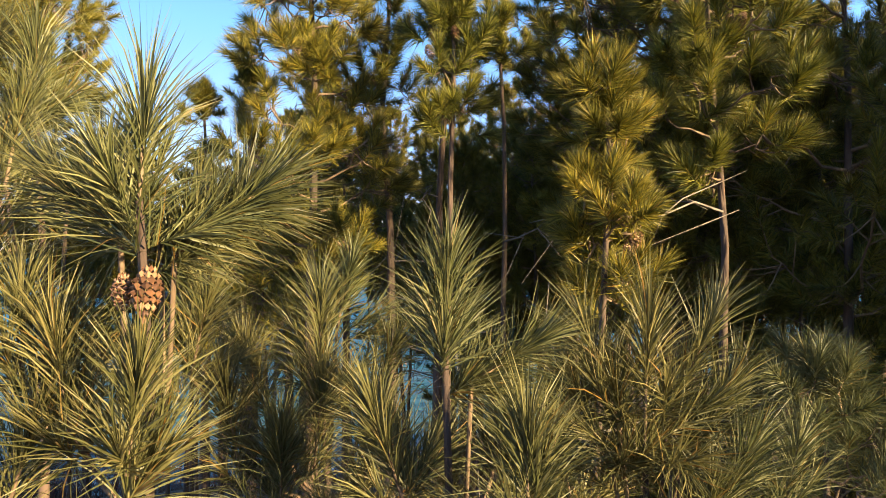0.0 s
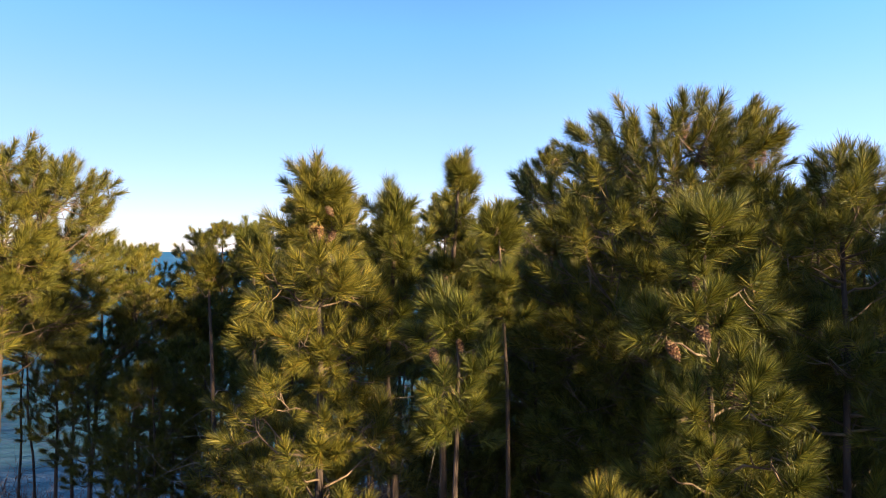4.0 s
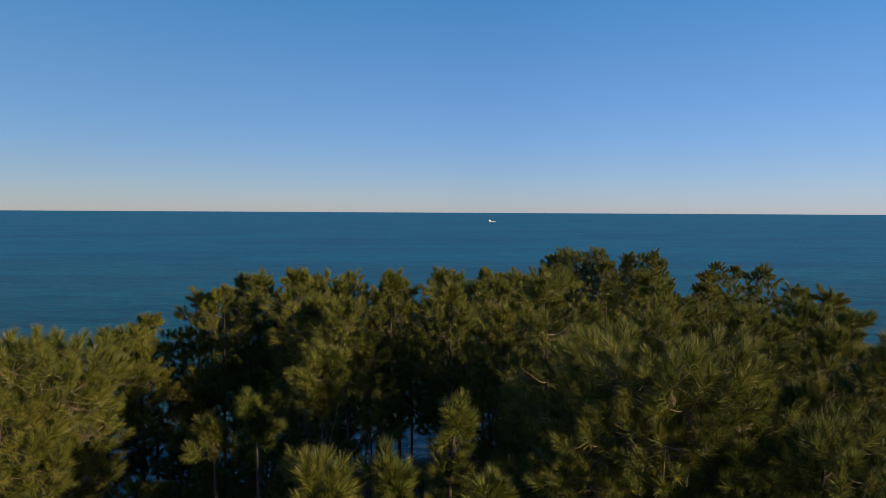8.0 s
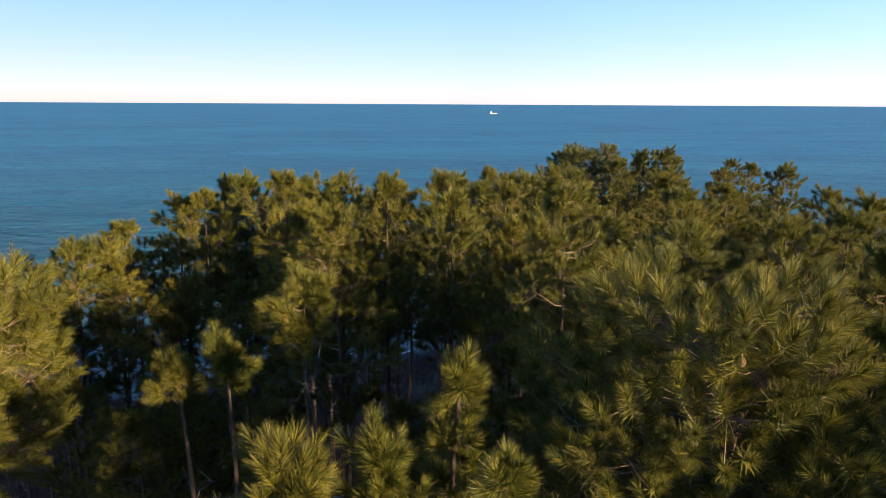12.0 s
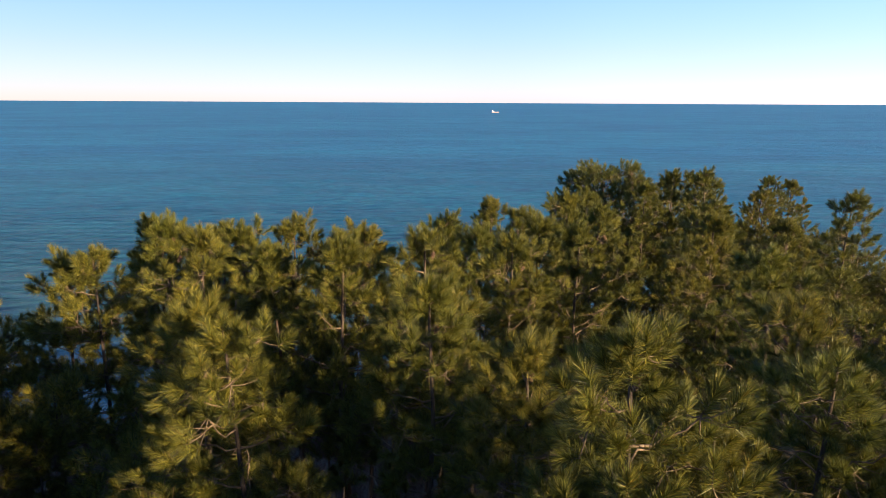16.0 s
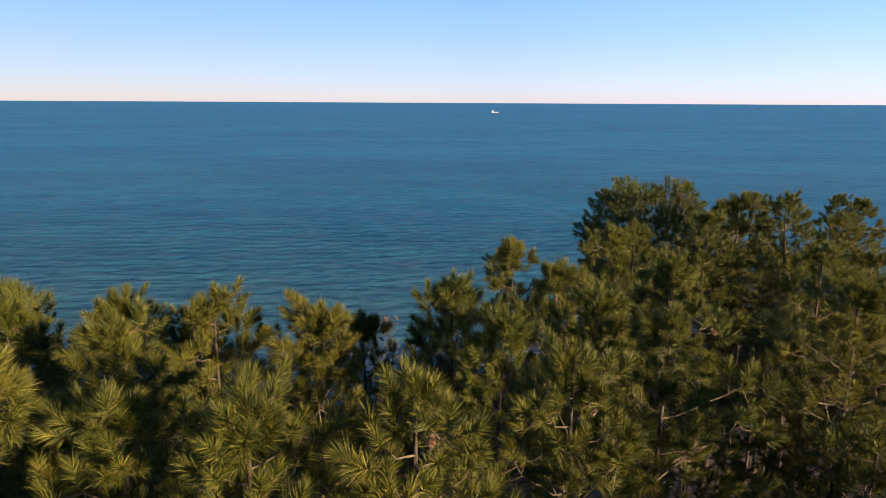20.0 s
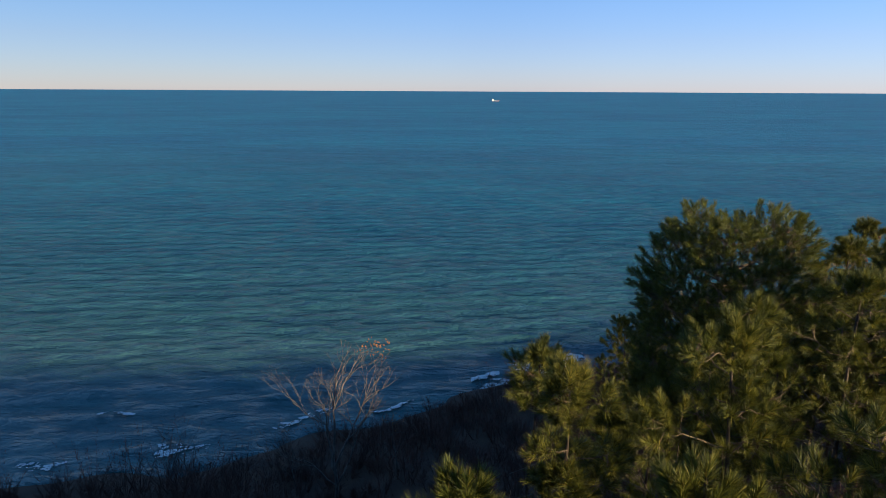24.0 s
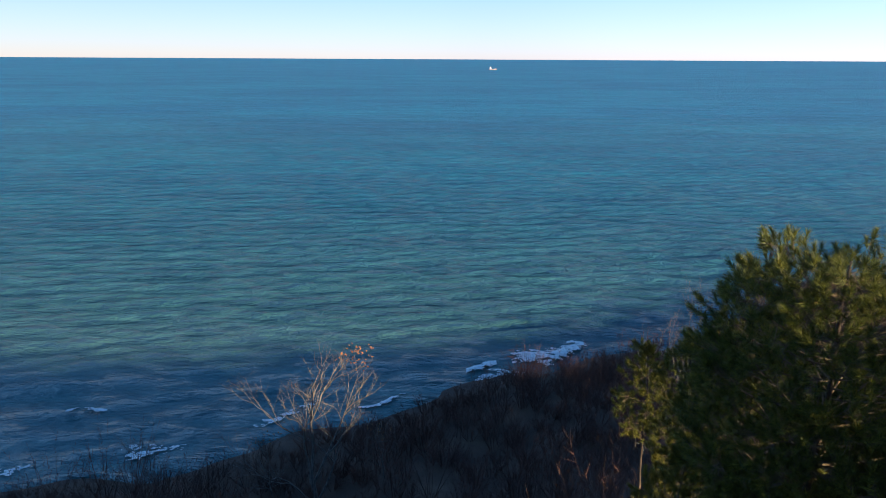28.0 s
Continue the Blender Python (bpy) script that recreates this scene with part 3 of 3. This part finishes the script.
young_pine(-0.25, 1.95, "young pine in half shade with blue-green plumes",
           [((-0.26, 1.96, -3.32), (0, 0, 1), 0.18),
            ((-0.42, 2.01, -3.41), (-0.4, 0, 0.9), 0.16),
            ((-0.13, 2.01, -3.42), (0.4, 0, 0.9), 0.16),
            ((-0.25, 1.86, -3.52), (0.1, 0, 1), 0.16),
            ((-0.43, 1.81, -3.52), (-0.2, 0, 1), 0.15),
            ((-0.30, 1.71, -3.60), (0, 0, 1), 0.16),
            ((-0.11, 1.66, -3.60), (0.1, 0, 1), 0.16),
            ((-0.54, 1.81, -3.30), (0.2, 0, 1), 0.15),
            ((-0.25, 2.21, -3.23), (0.2, 0, 1), 0.16)], [])
stand(2.2, 3.9, -3.35, 35, "young pine with long fresh needle plumes", radius=0.45, limbs=12, mat=YOUNG_NEEDLES, count=160, width=0.0040, bent=True, length=0.17, dead=3, trunk_r=0.05, plume=0.22, crown=1.1, twigs=3, cones=1)

# the wood's other trees: a few forms, each standing many times
FORMS = [pine(100 + k + c_, 9.5, crown=c, radius=r, limbs=n, twigs=7, cones=1, trunk_r=0.075, dead=3, blunt=0.26, full=0.62, knob=0.2, plume=0.19, length=0.145, count=c_, width=w_)
         for c_, w_ in ((230, 0.0052), (190, 0.0066)) for k, (c, r, n) in enumerate(((3.3, 0.82, 36), (3.7, 0.95, 40), (3.0, 0.74, 32), (3.5, 0.80, 36), (3.8, 1.05, 44))[:4])]
NEAR_FORMS, FORMS = FORMS[:4], FORMS[4:]
LOW = [pine(120 + k, 9.0, crown=c, radius=r, limbs=16, twigs=12, count=60, width=0.014, trunk_r=0.07, dead=3, full=0.5, blunt=0.4)
       for k, (c, r) in enumerate(((1.9, 0.9), (2.2, 1.1), (1.7, 0.8)))]
for f in NEAR_FORMS + FORMS + LOW:
    tagged(f, "maritime pine with a knobbly olive-green crown", "tree", "pines of the wood")
for f in LOW:
    f["label"] = "thin suppressed pine in the shade of taller trees"
# spots with x > 0.72 y + 1.2 and y < 6 are unseen, added to cast shade
spots = """2.5,8.96,.2 3.31,9.48,-.9 -4.58,10.34,-2.7 1.44,10.36,.79 4.44,10.37,-.3
2.75,11.1,-.2 7.23,11.42,.1 -4.29,11.9,-3.0 3.92,11.65,.1 6.0,12.3,.1 .91,12.05,.05 -1.45,12.33,.2 7.39,13.2,.1 2.25,13.24,-1.9 -2.65,13.3,.1 4.56,13.68,.1
-.04,13.69,.3 -7.36,13.84,-.64 -6.5,14.3,-.8 -5.2,14.4,-2.1 -4.4,15.2,-1.9 .01,15.4,.45 2.32,15.56,-1.5 -1.04,15.6,.4 5.07,15.81,.1 3.75,16.4,-2.3 -2.33,16.18,.1 -3.74,16.19,.44 -5.5,17,-.1 -6.4,17.2,-.35 -6.9,15.9,-.7
1.71,17.11,.1 -3.59,17.9,.08 3.04,18.37,.04 -5.46,18.89,.01 -1.25,18.99,-.1 1.01,19.01,-.19 -2.71,19.34,0 2.17,19.9,0 6.28,20.21,-.04 -4.66,20.29,-.3 -6.0,20.3,-.1
.17,20.99,-.1 5.91,21.62,-1.34 2.29,21.8,-.12 3.85,22.19,-.13 .27,22.37,-.7 7.23,23.05,-.17 4.04,25.24,-.27 4.44,26.59,-.48 6.88,27.45,-.37
10.83,33.49,-.79 15.95,35.82,-1.22 14.4,34.6,-1.0 12.6,31.5,-1.2 9.4,22.9,-.6 9.0,27.0,.1 10.5,19.0,-.3 9.2,15.6,0 12.2,24.6,-.2 8.6,30.3,-.6
6.9,5.2,.4 8.3,3.2,.4 7.9,1.8,.3 9.2,1.2,.3 9.8,5.5,.3 10.2,2.2,.1 8.0,7.4,.2 11.5,7.5,.2 9.6,9.5,.1 5.4,8.2,.3 5.6,10.0,.1 4.2,7.4,-.2 12.0,4.5,.3 -9.3,12.9,-1.0 -6.3,12.0,-2.7 -3.8,11.0,-2.5 -5.3,11.3,-2.9 -5.2,12.9,-2.6 -7.3,12.6,-2.2 -2.4,10.6,-2.5 -0.6,10.4,-2.4 .5,9.2,-2.3 8.1,28.6,-.1  1.1,8.0,-1.7 1.7,8.4,-1.3 1.0,9.4,-1.8 .3,8.2,-1.7 -5.4,21.4,-.9 -3.6,21.6,-1.0 -2.2,21.0,-.7 -1.0,22.3,-1.2 -4.5,22.5,-1.6 -6.8,21.2,-1.0 5.4,33.5,-4.8 6.4,36,-5.2 7.5,38,-4.6 8.6,36,-3.4 9.6,39.5,-4.3 7.0,40.5,-5.8  -8.3,11.6,-1.2"""
spots = [tuple(map(float, s.split(","))) for s in spots.split()]
rng = np.random.default_rng(8)
taken = [(x, y) for x, y, _ in spots] + [(-0.95, 5.2), (0.12, 4.75), (0.2, 6.25), (-0.4, 5.7), (2.4, 6.5), (1.62, 4.15), (0.86, 3.45), (-5.1, 7.8), (1.85, 25.95), (-1.55, 8.79), (-2.35, 8.3), (-3.0, 8.5), (4.6, 3.5), (5.7, 4.5), (6.8, 5.5), (-7.9, 12.4), (-8.7, 13.7), (3.3, 5.5), (6.3, 30.8)]


def plant(forms, used, x, y, peak, tall):
    g = float(ground_z(x, y)) - 0.03
    q = (peak - g) / tall
    w = min(q, 1.05)
    m = pose(x, y, g, rng.normal(0, 1.0), rng.normal(0, 1.0), rng.uniform(0, 360)) @ Matrix.Diagonal((w, w, q, 1))
    if len(used) < len(forms):
        forms[len(used)].matrix_basis = m
    else:
        copy_thing(forms[int(rng.integers(len(forms)))], m).matrix_basis = m
    used.append((x, y))


used, used_near, low = [], [], []
for x, y, peak in spots:
    # the unseen shade casters on the right stand 0.5 m taller
    plant(NEAR_FORMS if 0 < y < 14 and x < 7.3 else FORMS, used_near if 0 < y < 14 and x < 7.3 else used, x, y, peak + 0.2 + 0.25 * float(smooth(22, 31, y)) + (0.5 if x > 0.72 * y + 1.2 and y < 6 else 0), 9.5)
for _ in range(4000):
    x, y = rng.uniform(-9.5, 14), rng.uniform(6.5, 34)
    if y > edge_y(x) - 1 or x < -2 - 0.72 * y * 0.62 - 1 or len(low) >= 78 or abs(x) > 0.72 * y + 1 or (y < 11 and 0.62 * x + 0.79 * y < 4.6):
        continue
    if min((x - a) ** 2 + (y - b) ** 2 for a, b in taken + low) > 0.95 ** 2:
        plant(LOW, low, x, y, rng.uniform(-2.6, -1.5) - 0.02 * max(0, y - 18), 9.0)
# unseen pines behind and right of the camera, added to shade the wood
for _ in range(600):
    x, y = rng.uniform(6, 16), rng.uniform(-10, 4)
    if 0.62 * x + 0.79 * y > 5.4 and min((x - a) ** 2 + (y - b) ** 2 for a, b in taken + low) > 1.7 ** 2 and len(low) < 94:
        plant(LOW, low, x, y, rng.uniform(0.2, 0.9), 9.0)
for k, (x, y, peak, r) in enumerate(((1.65, 25.95, -0.66, 0.26), (1.61, 23.7, 0.02, 0.13), (2.5, 25.3, -1.25, 0.14), (3.2, 25.7, -1.15, 0.16), (2.0, 25.0, -1.6, 0.14))):
    stand(x, y, peak, 62 + k, "small sunlit pine at the top of the slope", crown=1.1 if k != 1 else 2.4, radius=r if k != 1 else 0.34, limbs=12 if k != 1 else 26, twigs=7, count=130, width=0.0065, length=0.14, plume=0.17, blunt=0.5, full=0.4)
stand(6.35, 30.8, 0.28, 67, "old pine with a broad flat-topped crown at the cliff edge", crown=5.0, radius=1.75, limbs=175, twigs=12, count=110, width=0.0074, length=0.14, plume=0.2, clump=0.27, cones=6, trunk_r=0.13, blunt=0.58, full=0.3, vary=(0.72, 1.02))


# ---- shore slope: bare thicket, bare trees, breakers ----
def thicket():
    rng = np.random.default_rng(5)
    V = []
    n = 2600
    xs = rng.uniform(-62, 62, n)
    ts = rng.uniform(0.0, 0.97, n)
    ys = edge_y(xs) + 1 + ts * (shore_y(xs) - edge_y(xs) - 2)
    for x, y in zip(xs, ys):
        h = rng.uniform(0.8, 1.8) * (1 + 0.45 * math.sin(x * 0.31 + 1.7 * math.sin(y * 0.23))) + 2.6 * rng.random() ** 6
        if abs(x + 6.0) < 2.4 and 38 < y < 56:
            h *= 0.4
        elif x < -9:
            h *= 1.35
        o = np.array([x, y, float(ground_z(x, y))])
        k = 14
        a, sp = rng.uniform(0, 6.3, k), rng.uniform(0.05, 0.75, k)
        d = unit(np.stack([np.cos(a) * sp, np.sin(a) * sp, np.ones(k)], 1)) * (h * rng.uniform(0.6, 1.1, k))[:, None]
        root = o + np.stack([np.cos(a), np.sin(a), 0 * a], 1) * 0.25
        w = unit(np.cross(d, rng.normal(size=(k, 3)))) * 0.022
        V.append(np.stack([root - w, root + w, root + d], 1))
        j = np.repeat(np.arange(k), 16)
        f = rng.uniform(0.3, 1.0, len(j))
        b = root[j] + d[j] * f[:, None]
        td = unit(unit(d[j]) + rng.normal(0, 0.55, (len(j), 3))) * rng.uniform(0.3, 0.95, len(j))[:, None]
        tw = unit(np.cross(td, rng.normal(size=(len(j), 3)))) * 0.009
        V.append(np.stack([b - tw, b + tw, b + td], 1))
    v = np.concatenate(V).reshape(-1, 3)
    return fast_mesh("thicket", v, np.full(len(v) // 3, 3), np.arange(len(v)), THICKET)


tagged(new("thicket", thicket()), "dark brown leafless scrub covering the shore slope", "shrubs", kind="stuff")


def undergrowth():
    """Evergreen brush added under the pines on the sunny side of the clearing to keep low sun off the trunks, too thick
    to tell its stems apart.
    """
    rng = np.random.default_rng(17)
    n = 7000
    y = rng.uniform(-6, 19, n)
    x = 6.2 + 0.22 * y + rng.uniform(0, 3.2, n) + 0.5 * np.sin(y * 1.3)
    top = -4.1 + 0.5 * np.sin(y * 0.9) + 0.35 * np.sin(x * 2.1)
    low = ground_z(x, y)
    base = np.column_stack([x, y, low + (top - low) * rng.random(n) ** 0.8])
    return needles("undergrowth", rng, base, rng.normal(0, 0.6, (n, 3)) + [0, 0, 0.7], np.full(n, 0.25), 22, 0.30, 0.028)


# added as a sun blocker, mostly out of view to the right
tagged(new("undergrowth", undergrowth()), "added evergreen brush that blocks low sun under the pines", "shrubs", kind="stuff")


def bare_tree(seed, height, spread, leaves=0, forks=3, depth=4, r0=0.08, stem=0.5, reach=0.26):
    rng = np.random.default_rng(seed)
    root = new("bare_tree")
    tips = []

    def grow(wood, p, d, L, r, level):
        pts, q = [p], p
        for k in range(4):
            d = unit(d + rng.normal(0, 0.13, 3) + np.array([0, 0, 0.05]))
            q = q + d * L / 4
            pts.append(q)
        wood.tube(pts, np.linspace(r, r * 0.55, 5), 6 if level < 2 else 4)
        if level >= depth:
            tips.append(q)
            return
        for k in range(forks if level else forks):
            f = rng.uniform(0.5, 1.0) if k else 1.0
            o = np.array([np.interp(f * 4, range(5), np.array(pts)[:, c]) for c in range(3)])
            side = rng.normal(size=3) * spread
            side[2] = abs(side[2]) * 0.35
            grow(wood, o, unit(d * 0.9 + side), L * rng.uniform(0.55, 0.8), r * 0.55, level + 1)

    trunk = Wood()
    d = unit(np.array([rng.normal(0, 0.04), rng.normal(0, 0.04), 1]))
    pts = [np.zeros(3)]
    for k in range(6):
        d = unit(d + rng.normal(0, 0.09, 3) * [1, 1, 0.3])
        pts.append(pts[-1] + d * height * stem / 6)
    part("trunk", trunk.tube(pts, np.linspace(r0, r0 * 0.6, 7), 8).mesh("trunk", GREY_BARK), root)
    for k in range(5):
        o = pts[(6, 5, 4, 3, 3)[k]]
        a = k * 2.4 + rng.random()
        w = Wood()
        if leaves > 4:
            way = unit(np.array([(-0.10, 0.30, -0.42, 0.55, -0.70)[k], 0.25 * math.sin(a), 0.95]))
            grow(w, o, way, height * reach * (1.0, 1.0, 1.1, 1.0, 1.05)[k], r0 * (0.62, 0.55, 0.48, 0.4, 0.34)[k], 1)
            part("limb", w.mesh("limb", GREY_BARK), root)
            continue
        grow(w, o, unit(np.array([math.cos(a) * spread * (0.2, 0.7, 0.9, 1.3, 1.7)[k], math.sin(a) * spread * (0.2, 0.7, 0.9, 1.3, 1.7)[k], 0.9])), height * reach * (1.3, 1.0, 0.85, 0.8, 0.65)[k], r0 * (0.62, 0.5, 0.42, 0.4, 0.34)[k], 1)
        part("limb", w.mesh("limb", GREY_BARK), root)
    if leaves:
        top = sorted(tips, key=lambda t: -t[2] - 0.5 * t[0])[:leaves]
        b = np.repeat(np.array(top), 10, 0) + rng.normal(0, 0.32, (len(top) * 10, 3))
        part("withered_leaves", needles("withered_leaves", rng, b, rng.normal(size=b.shape), np.full(len(b), 0.08), 4, 0.13, 0.07, WITHERED), root, "rust-orange withered leaves")
    q = height / max(t[2] for t in tips)
    root.scale = (q, q, q)
    return root


for x, y, top, seed, lv, sp in ((-6.4, 54.0, -11.7, 3, 6, 0.5), (15.2, 58.0, -8.6, 5, 0, 0.4), (15.2, 62, -13.5, 6, 0, 0.6), (-17, 58, -18.5, 7, 0, 0.6), (9, 70, -20.5, 8, 0, 0.8), (-9.5, 57, -18.6, 9, 2, 0.6), (-2.8, 58, -18.5, 10, 2, 0.6)):
    g = float(ground_z(x, y)) - 0.1
    t = bare_tree(seed, top - g, sp, lv, depth=5 if lv > 4 or top > -10 else 4, r0=0.2 if lv > 4 else 0.05, stem=0.42 if lv > 4 else 0.5, reach=0.36 if lv > 4 else 0.26)
    t.location = (x, y, g)
    tagged(t, "leafless grey tree with rust-coloured last leaves above the shore" if lv else "leafless grey tree standing in brown scrub", "tree", "bare trees of the slope")


def breaker(x0, x1, off, half, height, seed, lace):
    """Foam of a breaking wave along the shore: a low ridge, torn into lace towards its edges."""
    n, m = int((x1 - x0) * 9), int(half * 18)
    xs, ts = np.linspace(x0, x1, n), np.linspace(-1, 1, m)
    X, T = np.meshgrid(xs, ts, indexing="ij")
    k = np.sin(np.pi * np.linspace(0.02, 0.98, n))[:, None] ** 0.6
    Y = shore_y(X) + off + 0.5 * np.sin(X * 0.9 + seed) + half * (0.35 + 0.65 * k) * T
    Z = wave_z(X, Y) + 0.02 + k * height * np.maximum(0, 1 - (T + 0.3) ** 2)
    v = np.stack([X, Y, Z], -1)
    keep = []
    for i in range(n - 1):
        for j in range(m - 1):
            p = Vector((X[i, j] * 1.1, Y[i, j] * 1.7, seed * 7.3))
            q = noise.noise(p) + 0.6 * noise.noise(p * 2.7) + 0.35 * noise.noise(p * 6.1)
            edge = max(abs(T[i, j]), 1 - k[i, 0] * 1.0)
            v[i, j, 2] += 0.03 * q
            if q > lace + 1.3 * max(0, edge - 0.35):
                a = i * m + j
                keep.append((a, a + m, a + m + 1, a + 1))
    return mesh_from("breaking_wave", v.reshape(-1, 3), keep, FOAM, True)


for k, (x0, x1, off, half, h, lace) in enumerate(((8.0, 16.5, 3.5, 2.4, 0.36, -0.45), (3.2, 6.4, 3.2, 1.1, 0.28, -0.6), (3.0, 9.0, 0.2, 1.6, 0.06, 0.05), (-6.5, -2.5, 3.0, 0.7, 0.15, -0.35),
                                                   (-15.0, -10.0, 4.5, 1.6, 0.08, 0.05), (-31.8, -28.5, 11.0, 0.7, 0.16, -0.2), (-24.5, -19.5, 4.2, 1.8, 0.14, 0.0), (-34.5, -30.0, 3.0, 1.4, 0.10, 0.1))):
    tagged(new("breaking_wave", breaker(x0, x1, off, half, h, k, lace)), "white lace of foam where a wave breaks near the shore", "wave", "breaking waves")


# ---- ship on the horizon ----
def box_bm(bm, x0, x1, y0, y1, z0, z1, taper=0.0):
    v = [bm.verts.new((x + (taper if z == z1 else 0) * (1 if x == x0 else -1), y, z)) for z in (z0, z1) for y in (y0, y1) for x in (x0, x1)]
    for q in ((0, 1, 3, 2), (4, 6, 7, 5), (0, 4, 5, 1), (2, 3, 7, 6), (0, 2, 6, 4), (1, 5, 7, 3)):
        bm.faces.new([v[i] for i in q])


def ship_part(name, parent, mat, boxes, label=""):
    bm = bmesh.new()
    for b in boxes:
        box_bm(bm, *b)
    bmesh.ops.recalc_face_normals(bm, faces=bm.faces)
    me = bpy.data.meshes.new(name)
    bm.to_mesh(me)
    bm.free()
    me.materials.append(mat)
    return part(name, me, parent, label)


ship = tagged(new("cargo_ship"), "small white cargo ship far out on the sea", "ship")
ship_part("hull", ship, SHIP_HULL, [(-13, 13, -2.4, 2.4, -1.0, 1.9, -1.2), (10, 14.5, -2.2, 2.2, 1.9, 3.0, -0.4)], "low rust-grey hull")
ship_part("deckhouse", ship, SHIP_WHITE, [(-12, -6.5, -2.1, 2.1, 1.9, 6.4, 0.3), (-11, -7.5, -1.8, 1.8, 6.4, 8.2, 0.2)], "white deckhouse")
ship_part("funnel", ship, SHIP_WHITE, [(-11.6, -10.4, -0.6, 0.6, 8.2, 10.2, 0.1)])
ship_part("mast", ship, SHIP_WHITE, [(-8.6, -8.3, -0.15, 0.15, 8.2, 12.0, 0.05)])
ship_part("hatch", ship, SHIP_WHITE, [(-5, 2, -1.6, 1.6, 1.9, 2.7, 0.2)])
ship_part("hatch", ship, SHIP_WHITE, [(3, 9.5, -1.6, 1.6, 1.9, 2.7, 0.2)])
ship.matrix_basis = pose(153.4, 2050, SEA_Z + 0.6, 0, 0, 4) @ Matrix.Scale(0.8, 4)
